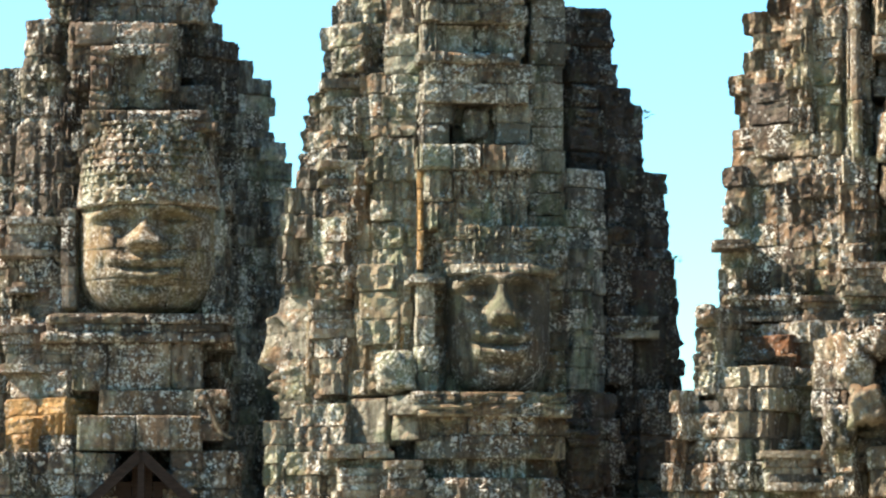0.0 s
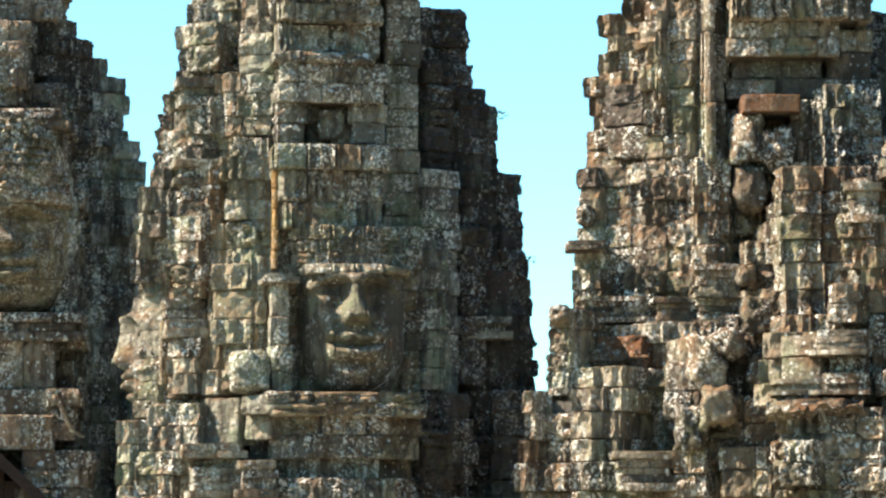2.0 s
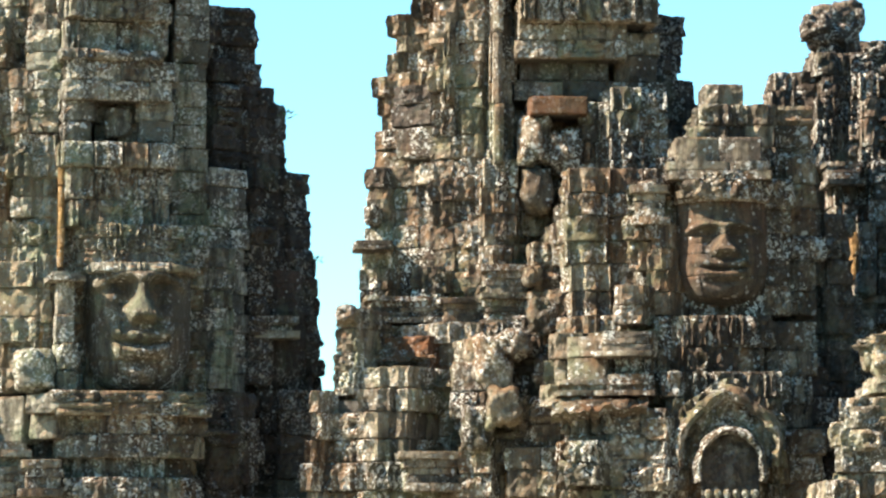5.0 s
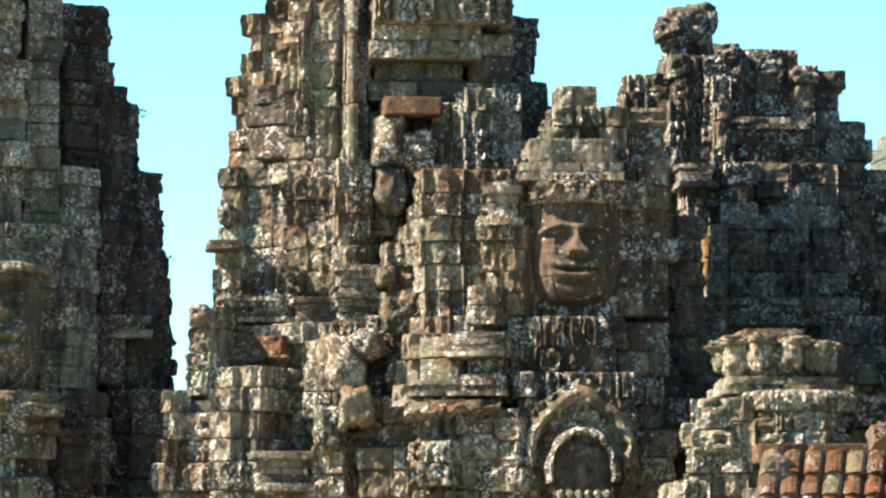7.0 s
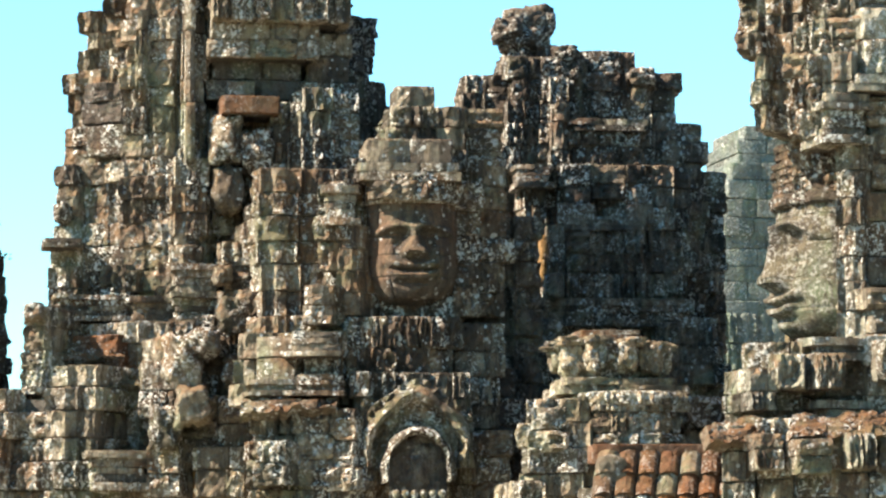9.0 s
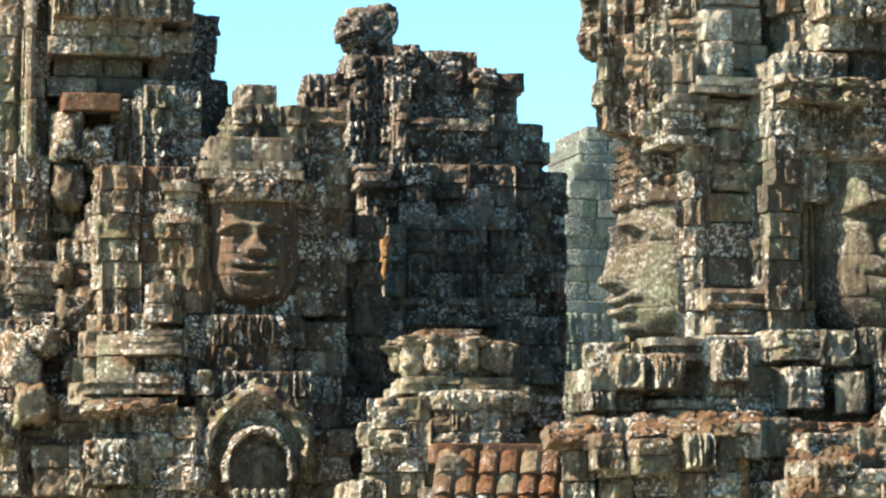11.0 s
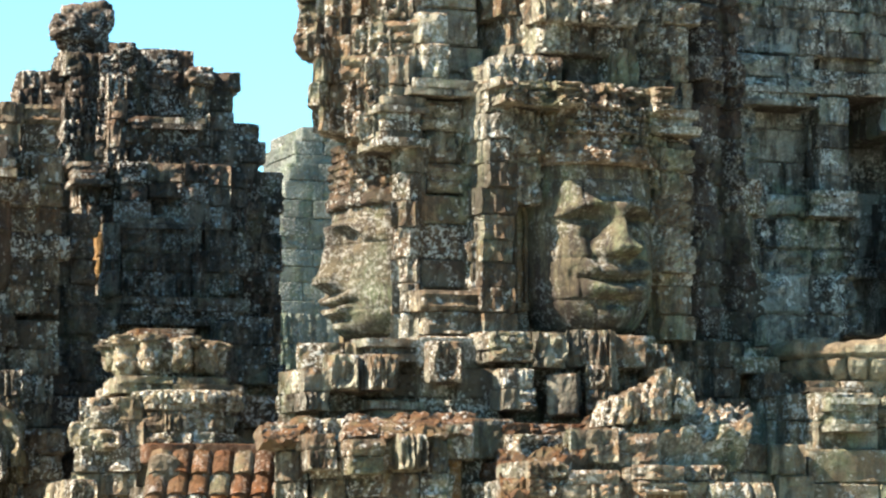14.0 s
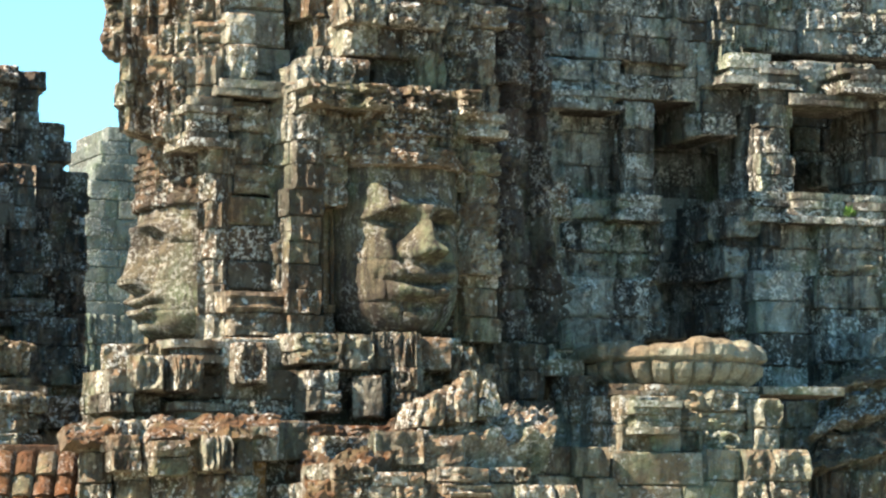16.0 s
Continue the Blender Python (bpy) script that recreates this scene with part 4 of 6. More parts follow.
tower_b.wall(1.82, 3.46, 4.40, 7.02, 0.40, 2.00, right_in=0.12, turn=28, material=STONE_CRUST_SHADE)
tower_b.wall(1.97, 2.47, 4.90, 7.45, 1.00, 0.80, "carved", turn=28, material=STONE_CRUST_SHADE)
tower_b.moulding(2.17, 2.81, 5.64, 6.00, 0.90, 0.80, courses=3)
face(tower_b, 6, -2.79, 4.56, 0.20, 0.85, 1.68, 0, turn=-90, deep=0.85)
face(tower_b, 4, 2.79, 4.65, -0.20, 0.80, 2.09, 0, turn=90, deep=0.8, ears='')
tower_b.moulding(-1.21, 1.19, 4.26, 4.64, 3.05, 2.40, jut=0.05, courses=2, style='carved')
tower_b.wall(-1.16, 1.18, 3.62, 4.28, 3.00, 2.40, round_in=0.45, long=0.6)
tower_b.wall(-1.10, 1.08, 3.30, 3.67, 2.80, 2.20, round_in=0.45)
tower_b.wall(-1.18, 1.11, 2.00, 3.33, 3.20, 2.40, "carved", course=0.45, long=0.6, round_in=0.45)
tower_b.wall(-3.54, -2.61, 2.89, 4.26, 1.60, 2.20, left_in=0.05, gaps=0.02, turn=-38)
tower_b.wall(-3.13, -2.15, 3.76, 4.50, 2.00, 1.20, turn=-38)
tower_b.wall(-2.29, -1.62, 3.84, 4.58, 2.30, 1.00, "smooth", long=0.6, course=0.5, turn=-38)
tower_b.moulding(-2.48, -1.62, 3.63, 3.85, 2.70, 1.20, courses=2)
tower_b.wall(-2.45, -1.53, 3.48, 3.65, 2.45, 1.00, turn=-38)
tower_b.moulding(-2.35, -1.61, 3.02, 3.49, 2.70, 1.00, courses=4, style='smooth')
tower_b.wall(-1.77, -1.11, 4.29, 4.59, 2.90, 1.00, turn=-38)
tower_b.wall(-1.66, -1.10, 3.91, 4.30, 2.70, 1.00, turn=-38)
tower_b.wall(-1.49, -1.12, 3.62, 3.93, 2.20, 0.60, material=STONE_DARK_SHADE)
tower_b.moulding(-1.64, -1.14, 3.02, 3.59, 3.00, 1.00, courses=4)
tower_b.wall(-3.45, -2.24, 2.01, 3.76, 1.90, 1.60, turn=-32)
# lower right foot: shade painted in with the black crust
tower_b.wall(1.15, 2.23, 2.90, 4.73, 1.60, 1.60, turn=28, material=STONE_CRUST_SHADE)
tower_b.wall(2.15, 3.52, 2.02, 4.82, 0.90, 2.00, material=STONE_CRUST_SHADE)
tower_b.wall(1.18, 1.77, 2.89, 4.13, 2.00, 1.00, "carved", turn=28, material=STONE_CRUST_SHADE)
tower_b.wall(-3.43, 3.40, 0.00, 3.07, 1.80, 3.50, course=0.6, long=1.1)
tower_b.wall(-2.59, 2.86, 2.03, 8.47, 0.00, 2.40)
tower_b.wall(-2.29, -0.49, 2.02, 7.23, 1.00, 2.00)
tower_b.wall(-1.82, 1.10, 11.90, 14.66, 1.60, 3.00, left_in=0.7, right_in=0.7)
tower_b.wall(-1.17, -1.07, 6.57, 8.14, 2.45, 0.90, "smooth", material=STONE_OCHRE)
tower_b.wall(-1.43, -1.31, 5.31, 6.03, 2.30, 0.50, "smooth", material=STONE_OCHRE)
tower_b.finish(300)

tower_c = Tower("face_tower", "broken brown-grey sandstone tower with stepped sides and mouldings", "tower", -3.19, 48.90, 9.0, STONE_BROWN, 3, "face towers")
tower_c.wall(-1.83, -0.25, 10.11, 11.13, 0.90, 1.00, turn=-34)
tower_c.wall(-2.15, -0.21, 9.29, 10.24, 0.70, 0.80, left_in=0.03, turn=-34)
tower_c.wall(-2.44, -0.21, 8.40, 9.29, 0.90, 0.90, left_in=0.05, turn=-34)
tower_c.wall(-2.12, -1.40, 8.45, 9.06, 1.00, 0.60, material=STONE_DARK_SHADE, turn=-34)
tower_c.wall(-2.49, -0.23, 7.77, 8.43, 1.20, 0.90, turn=-34)
tower_c.wall(-2.07, -1.42, 7.92, 8.38, 1.35, 0.70, turn=-34)
tower_c.wall(-2.54, -0.25, 6.92, 7.83, 1.40, 0.90, turn=-34)
tower_c.wall(-2.67, -0.25, 6.24, 6.95, 1.50, 0.90, long=0.5, turn=-34)
tower_c.wall(-2.68, -0.24, 5.33, 6.32, 1.50, 1.00, turn=-34)
tower_c.moulding(-2.56, -2.12, 6.55, 6.69, 1.50, 0.60, courses=2)
tower_c.lump("worn_stone", -2.35, 7.11, 1.00, 0.28, 0.50, 0.32, 4)
tower_c.wall(-1.53, -0.69, 5.90, 10.90, 1.65, 1.20, long=0.48, turn=-34)
tower_c.wall(-1.34, -1.21, 8.69, 10.02, 1.85, 0.40, "rib", long=9, turn=-25)
tower_c.wall(-0.73, -0.35, 7.68, 10.92, 2.00, 1.00, "rib", left_in=0.05, long=9)
tower_c.wall(-0.66, -0.52, 7.73, 10.62, 2.25, 0.50, "smooth", course=0.9)
tower_c.wall(-0.85, -0.28, 6.68, 7.83, 2.10, 1.00, "rib", long=9)
tower_c.wall(-0.77, -0.44, 5.86, 6.85, 2.10, 0.80)
tower_c.wall(-0.36, 1.69, 9.77, 10.94, 2.50, 2.40, "carved", long=0.5)
tower_c.wall(-0.39, 1.34, 9.26, 9.83, 2.35, 2.20)
# back of the recess, coloured dark for the shade in it
tower_c.wall(-0.30, 1.15, 8.72, 9.37, 1.90, 2.00, "smooth", material=STONE_DARK_SHADE)
tower_c.wall(-0.03, 0.38, 8.74, 8.96, 2.10, 0.40, "smooth")
tower_c.wall(1.13, 1.80, 8.63, 9.71, 2.00, 2.00)
tower_c.wall(-0.24, 0.68, 8.40, 8.66, 2.70, 1.50, "smooth", course=0.3, long=1.1, material=STONE_RED)
# upper right side, darkened by colour for crust and shade
tower_c.wall(1.65, 2.32, 9.31, 10.18, 0.90, 1.80, right_in=-0.05, turn=25, material=STONE_CRUST_SHADE)
tower_c.wall(1.66, 2.20, 9.05, 9.56, 0.90, 1.80, turn=25, material=STONE_CRUST_SHADE)
tower_c.wall(1.69, 2.55, 7.84, 9.19, 1.10, 2.20, turn=25, material=STONE_CRUST_SHADE)
tower_c.wall(-0.29, 1.74, 6.73, 8.56, 1.80, 2.20)
tower_c.lump("broken_carving", -0.05, 8.07, 2.10, 0.53, 0.90, 0.78, 7, rough=0.35)
tower_c.lump("broken_carving", -0.03, 7.37, 2.10, 0.49, 0.80, 0.78, 8, material=STONE_PALE)
tower_c.lump("broken_carving", 0.37, 7.92, 2.20, 0.49, 0.80, 0.66, 9, rough=0.35)
tower_c.wall(0.44, 1.32, 7.39, 8.62, 2.50, 1.60, left_in=0.15)
tower_c.wall(0.93, 1.87, 7.38, 8.79, 2.65, 1.80, ragged=0.2)
tower_c.wall(0.27, 1.13, 6.79, 7.39, 2.80, 1.60, left_in=0.1)
tower_c.wall(0.05, 1.10, 6.20, 6.81, 2.95, 1.60, left_in=0.1, long=0.5)
tower_c.wall(-0.17, 0.56, 5.50, 6.55, 2.70, 1.40, gaps=0.06)
tower_c.wall(0.45, 1.01, 5.40, 6.28, 3.00, 1.20, "carved", long=0.45)
tower_c.lump("worn_capital", -0.16, 6.05, 2.80, 0.28, 0.70, 0.32, 3)
tower_c.lump("worn_capital", 0.21, 5.67, 3.00, 0.48, 0.80, 0.40, 12)
tower_c.moulding(-2.48, -1.32, 5.45, 5.83, 1.90, 1.60, jut=0.12, courses=5)
tower_c.moulding(-1.38, -0.69, 5.36, 5.79, 2.20, 1.40, jut=0.12, courses=5)
tower_c.moulding(-0.75, -0.22, 5.76, 6.25, 2.40, 1.20, jut=0.14, courses=5)
tower_c.moulding(-0.78, -0.21, 5.36, 5.77, 2.30, 1.20, courses=4)
tower_c.wall(-3.02, -2.62, 4.36, 5.60, 2.60, 1.00, "carved", left_in=0.05, long=0.5, turn=-34)
tower_c.lump("worn_finial", -2.80, 5.50, 2.70, 0.29, 0.70, 0.30, 2)
tower_c.wall(-2.67, -0.63, 4.40, 5.42, 1.90, 2.00, long=0.5, material=STONE_PALE, turn=-34)
tower_c.wall(-2.50, -1.52, 4.71, 5.23, 2.20, 1.20, material=STONE_RED, long=0.5, turn=-34)
tower_c.wall(-3.02, -1.69, 3.87, 4.75, 2.70, 1.40, long=0.5, turn=-34)
tower_c.wall(-3.42, -1.78, 1.97, 4.42, 2.90, 2.00, gaps=0.02, left_in=0.08, turn=-30)
tower_c.wall(-2.06, -0.72, 3.48, 4.44, 2.60, 1.60, "carved", long=0.5, turn=-34)
tower_c.wall(-1.15, -0.43, 4.42, 5.14, 3.00, 1.20, "carved", long=0.4)
tower_c.lump("worn_carving", -0.83, 4.78, 3.20, 0.68, 1.00, 0.73, 6, rough=0.3)
tower_c.lump("worn_carving", -0.70, 4.17, 3.30, 0.48, 0.90, 0.63, 10, rough=0.3)
tower_c.wall(-0.42, 0.30, 4.36, 5.48, 2.90, 1.20, gaps=0.05, long=0.5)
tower_c.lump("worn_carving", -0.32, 5.26, 3.10, 0.40, 0.80, 0.40, 16)
tower_c.moulding(-1.97, -1.20, 2.89, 3.55, 3.20, 1.40, courses=7, jut=0.1)
tower_c.wall(-1.27, -0.49, 1.97, 4.02, 3.20, 1.40, "carved", long=0.45, turn=-30)
tower_c.wall(-0.38, 0.26, 3.62, 4.21, 3.30, 1.20, material=STONE_PALE)
tower_c.wall(-0.73, 0.18, 3.52, 3.66, 3.70, 1.20, "smooth", course=0.18, long=0.48, material=STONE_RED)
tower_c.wall(-0.44, 0.19, 1.97, 3.53, 3.60, 1.20, long=0.5, material=STONE_PALE)
tower_c.wall(-0.78, -0.35, 1.97, 3.54, 3.20, 1.00, material=STONE_RED, turn=-30)
tower_c.wall(-1.99, -0.28, 1.97, 3.00, 3.00, 2.00, turn=-30)
tower_c.wall(-3.17, 2.14, 0.00, 1.98, 2.40, 4.50, course=0.6, long=1.1)
tower_c.wall(-1.48, 1.89, 1.99, 8.73, 0.60, 2.00)
tower_c.wall(-0.72, 0.60, 1.98, 7.08, 1.60, 1.80)
tower_c.wall(-0.38, 1.77, 4.28, 5.60, 1.50, 1.60)
tower_c.wall(-1.09, 1.58, 11.07, 13.78, 1.80, 3.00, left_in=0.7, right_in=0.7)
tower_c.slope("worn_ledge", (-0.67, -3.00, 3.75), (0.25, -3.00, 3.75), (0.17, -3.80, 3.52), (-0.74, -3.80, 3.48), STONE_RUSTY, label="rusty worn ledge")
tower_c.slope("worn_ledge", (-2.44, -1.60, 5.40), (-1.38, -1.60, 5.37), (-1.52, -2.50, 4.85), (-2.43, -2.40, 4.85), STONE_RUSTY, label="rusty worn ledge")
tower_c.slope("worn_ledge", (-2.13, -2.00, 4.88), (-0.83, -2.00, 4.89), (-1.14, -2.80, 4.43), (-2.09, -2.70, 4.43), STONE_RUSTY, label="rusty worn ledge")
tower_c.wall(-0.67, -0.35, 2.74, 3.25, 3.75, 0.60, turn=-20, material=STONE_OCHRE)
tower_c.wall(-0.99, -0.47, 4.78, 5.33, 3.60, 1.4, "carved", long=0.3, course=0.22, turn=-22)
tower_c.wall(-0.61, -0.09, 4.30, 5.40, 3.70, 1.5, "carved", long=0.35, course=0.3, turn=-22)
tower_c.wall(-0.37, 0.22, 3.58, 4.28, 4.10, 1.6, long=0.4, turn=-16)
tower_c.wall(-0.83, -0.32, 3.35, 4.29, 4.00, 1.6, "carved", long=0.35, course=0.3, turn=-22)
tower_c.wall(-0.18, 0.25, 4.30, 5.24, 3.80, 1.5, long=0.35, turn=-16)
tower_c.wall(-1.39, -0.80, 3.99, 4.77, 3.70, 1.4, long=0.35, turn=-22)
tower_c.wall(-1.29, -0.80, 2.88, 3.98, 3.90, 1.4, long=0.35, turn=-22)
tower_c.wall(-0.63, 0.07, 2.87, 3.57, 4.30, 1.4, long=0.4, turn=-16, material=STONE_PALE)
tower_c.moulding(-2.00, -1.28, 2.97, 3.52, 3.75, 1.0, courses=5)
tower_c.lump("worn_carving", -0.82, 4.75, 4.00, 0.52, 0.6, 0.78, 50, rough=0.4)
tower_c.lump("worn_carving", -0.51, 4.99, 4.00, 0.43, 0.6, 0.43, 51, rough=0.4)
tower_c.lump("worn_carving", -0.69, 4.12, 4.20, 0.52, 0.6, 0.61, 52, rough=0.4)
tower_c.lump("worn_carving", -0.11, 5.39, 3.90, 0.43, 0.6, 0.52, 53, rough=0.4)
tower_c.lump("worn_carving", -0.05, 4.60, 4.00, 0.43, 0.6, 0.52, 54, rough=0.4)
tower_c.lump("worn_carving", -1.06, 3.82, 4.00, 0.43, 0.6, 0.70, 55, rough=0.4)
tower_c.finish(300)

tower_d = Tower("small_face_tower", "smaller brown sandstone tower with a carved face over an arched pediment", "tower", -0.20, 45.00, 5.0, STONE_BROWN, 4, "face towers")
tower_d.wall(-0.32, 0.21, 8.05, 8.47, 0.90, 1.00, left_in=0.03)
tower_d.wall(-0.65, 0.62, 7.30, 8.16, 1.00, 1.80, left_in=0.25)
tower_d.wall(0.27, 1.20, 7.35, 8.21, 0.60, 1.60)
tower_d.wall(0.45, 1.25, 5.32, 7.50, 0.70, 1.80, long=0.5, turn=18)
tower_d.wall(-0.76, 0.42, 7.17, 7.67, 1.40, 1.40, "smooth")
tower_d.moulding(-0.84, 0.45, 7.07, 7.32, 1.55, 1.40, courses=2, jut=0.06)
tower_d.wall(-0.89, 0.53, 5.22, 7.30, 1.00, 1.80)
tower_d.wall(-0.78, 0.41, 6.81, 7.07, 1.70, 1.00, "carved", round_in=0.25, course=0.32, long=0.4)
face(tower_d, 2, -0.11, 5.48, 1.15, 0.63, 1.32, 2, deep=1.05, ears='l')
tower_d.wall(-1.46, -0.69, 5.30, 7.16, 0.90, 1.40, left_in=0.08, long=0.45, turn=-32)
tower_d.wall(-1.43, -0.99, 5.89, 7.07, 1.20, 0.60, "carved", long=0.4, turn=-32)
tower_d.moulding(-1.25, -0.91, 6.48, 7.02, 1.35, 0.60, courses=5)
tower_d.wall(-1.16, -0.77, 5.27, 6.49, 1.30, 0.60, "rib", turn=-32, long=9)
tower_d.wall(-0.98, -0.72, 7.05, 7.43, 1.10, 0.80, turn=-32)
tower_d.wall(-1.65, -1.18, 5.13, 5.66, 1.60, 1.00, turn=-22)
tower_d.wall(0.47, 0.84, 5.29, 7.13, 1.10, 0.70, "carved", turn=18)
tower_d.wall(0.78, 1.71, 4.11, 6.75, 0.40, 1.80, material=STONE_DARK_SHADE, turn=18)
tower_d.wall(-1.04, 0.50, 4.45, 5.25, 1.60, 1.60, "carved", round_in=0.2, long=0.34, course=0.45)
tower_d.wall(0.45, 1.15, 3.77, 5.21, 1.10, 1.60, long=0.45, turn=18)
tower_d.wall(0.97, 1.35, 3.47, 4.62, 0.90, 1.40, turn=18, material=STONE_CRUST_SHADE)
tower_d.wall(-2.57, -0.95, 4.06, 5.05, 1.20, 1.60, long=0.5, turn=-22)
tower_d.wall(-2.24, -1.69, 4.34, 4.98, 1.50, 0.60, "smooth", long=0.5, turn=-22)
tower_d.moulding(-1.72, -1.14, 4.68, 5.01, 1.90, 1.00, courses=4)
tower_d.wall(-1.62, -1.15, 4.45, 4.73, 1.60, 0.80, material=STONE_GREY, turn=-22)
tower_d.moulding(-1.67, -1.10, 4.16, 4.45, 1.90, 1.00, courses=4)
tower_d.moulding(-2.27, -1.65, 4.16, 4.38, 1.80, 1.00, courses=3)
tower_d.wall(-2.36, -1.40, 3.94, 4.10, 2.02, 1.20, course=0.18, long=0.5, material=STONE_RUSTY, turn=-22)
tower_d.wall(-2.32, -0.85, 1.95, 3.99, 1.90, 1.60, long=0.45, gaps=0.02, turn=-22)
tower_d.wall(-2.27, -1.81, 2.97, 3.56, 2.20, 0.80, "carved", long=0.4, turn=-22)
tower_d.wall(-1.48, -0.86, 2.90, 3.86, 2.10, 0.80, "carved", long=0.4, turn=-32)
tower_d.wall(-1.01, 0.67, 1.95, 4.49, 1.70, 1.60, long=0.5)
tower_d.wall(0.60, 1.20, 1.95, 3.74, 1.60, 1.40, "carved", long=0.45)
tower_d.wall(1.28, 1.63, 1.96, 4.10, 0.60, 1.40, material=STONE_CRUST_SHADE)
pediment(tower_d, -0.12, 3.21, 4.32, 0.75, 2.05)
doorway_arch(tower_d, -0.12, 2.71, 3.76, 0.50, 2.3)
tower_d.wall(-2.61, 1.27, 0.00, 1.95, 1.60, 3.00, course=0.6, long=1.1)
tower_d.wall(-2.19, 1.23, 1.96, 7.41, 0.10, 2.00)
tower_d.wall(-2.32, -0.97, 1.96, 5.31, 0.80, 1.40, turn=-22)
tower_d.slope("worn_ledge", (-2.39, -1.50, 4.19), (-1.11, -1.40, 4.28), (-1.19, -2.20, 3.99), (-2.45, -2.20, 3.89), STONE_RUSTY, label="rusty worn ledge")
tower_d.finish(300)

tower_e = Tower("ruined_tower", "dark ruined sandstone tower with a broken top and a blind window", "tower", 2.75, 52.93, 5.0, STONE_UMBER, 5)
tower_e.lump("broken_finial", -1.23, 10.63, 0.40, 0.89, 1.00, 0.76, 11, rough=0.28)
tower_e.lump("broken_finial", -1.50, 10.62, 0.50, 0.54, 0.90, 0.46, 13, rough=0.3)
tower_e.lump("broken_finial", -0.99, 10.78, 0.40, 0.53, 0.90, 0.56, 23, rough=0.3)
tower_e.wall(-1.57, -0.56, 9.27, 10.39, 0.60, 1.60, left_in=0.1)
tower_e.wall(-2.22, -1.42, 8.36, 9.92, 0.50, 1.20)
tower_e.wall(-1.66, -0.40, 8.30, 10.15, 1.00, 1.60, left_in=0.15)
tower_e.wall(-0.68, 0.56, 8.88, 10.28, 0.90, 1.80, right_in=0.06)
tower_e.wall(0.02, 1.30, 8.36, 9.96, 0.75, 1.80, right_in=0.03)
tower_e.lump("worn_stone", 0.62, 9.84, 0.70, 0.5, 1.00, 0.36, 71)
tower_e.lump("worn_stone", -0.62, 10.20, 0.70, 0.5, 1.00, 0.30, 72)
tower_e.wall(1.00, 1.70, 7.25, 9.14, 0.70, 2.00, right_in=0.05, gaps=0.03)
tower_e.wall(1.25, 2.04, 5.42, 8.38, 0.60, 2.00)
# upper storey: pilasters under a worn cornice
tower_e.wall(-0.60, 0.58, 8.32, 9.00, 1.25, 1.40, "carved", long=0.4)
tower_e.moulding(-0.58, 0.62, 8.90, 9.10, 1.35, 1.20, courses=2, jut=0.06)
tower_e.wall(-0.92, -0.62, 8.24, 9.77, 1.30, 0.80, "rib", long=9)
tower_e.wall(-1.36, -0.98, 7.37, 8.36, 1.25, 1.20, "rib", long=9)
tower_e.moulding(-1.45, -0.96, 7.96, 8.33, 1.45, 0.80, courses=4)
# middle storey: a blind opening between jambs under a small niche
tower_e.wall(-1.25, 0.74, 5.94, 8.40, 1.10, 2.00)
tower_e.wall(-0.74, -0.26, 7.40, 8.36, 1.40, 0.60, long=0.45)
tower_e.wall(0.27, 0.72, 7.40, 8.36, 1.40, 0.60, long=0.45)
tower_e.wall(-0.26, 0.27, 7.80, 8.36, 1.38, 0.60, long=0.55)
tower_e.wall(-0.26, 0.27, 7.40, 7.52, 1.38, 0.60, "smooth", course=0.12)
tower_e.moulding(-0.80, 0.60, 7.28, 7.46, 1.55, 0.80, courses=2, jut=0.04)
tower_e.wall(-0.72, 0.46, 6.20, 7.32, 1.42, 0.40, "carved", long=0.5)
tower_e.wall(-1.00, -0.74, 6.10, 7.36, 1.60, 0.80, "rib", long=9)
tower_e.wall(0.43, 0.58, 6.18, 7.37, 1.50, 0.80, "rib", long=9)
tower_e.wall(-1.10, -0.98, 6.46, 7.22, 1.50, 0.60, "smooth", long=0.5, material=STONE_OCHRE)
tower_e.lump("worn_stone", -0.92, 6.36, 1.75, 0.34, 0.5, 0.46, 75)
tower_e.wall(0.60, 1.35, 5.92, 8.36, 1.20, 1.40, long=0.5, gaps=0.02)
tower_e.wall(0.72, 1.18, 6.30, 7.20, 1.35, 0.80, "carved", long=0.45)
tower_e.moulding(-1.05, 1.30, 5.74, 6.19, 1.70, 1.20, courses=4)
tower_e.wall(-1.28, -0.74, 4.47, 6.16, 1.70, 1.20, "carved", long=0.5)
tower_e.wall(-1.06, 1.80, 4.49, 5.92, 1.50, 2.00)
tower_e.wall(0.66, 1.87, 4.83, 5.80, 1.80, 1.40, right_in=0.2)
tower_e.wall(-1.68, 1.99, 2.02, 4.77, 1.20, 2.40)
tower_e.wall(-1.55, -0.90, 4.74, 8.40, 0.20, 1.60)
tower_e.wall(-1.25, 2.05, 0.00, 2.02, 1.20, 3.00, course=0.6, long=1.1)
tower_e.finish(300)

tower_f = Tower("lotus_turret", "pale sunlit stone turret with a lotus crown above a rusty roof", "turret", 2.47, 41.43, 6.0, STONE_PALE, 6, "lotus turrets")
tower_f.moulding(-0.62, 0.14, 4.73, 4.87, 0.50, 1.00, courses=2, jut=0.05, material=STONE_RUSTY)
tower_f.wall(-0.74, 0.26, 4.66, 4.78, 0.50, 1.00, round_in=0.3)
tower_f.lotus(-0.19, 4.21, 4.74, 0.2, 0.60, 9, 0.2, 3)
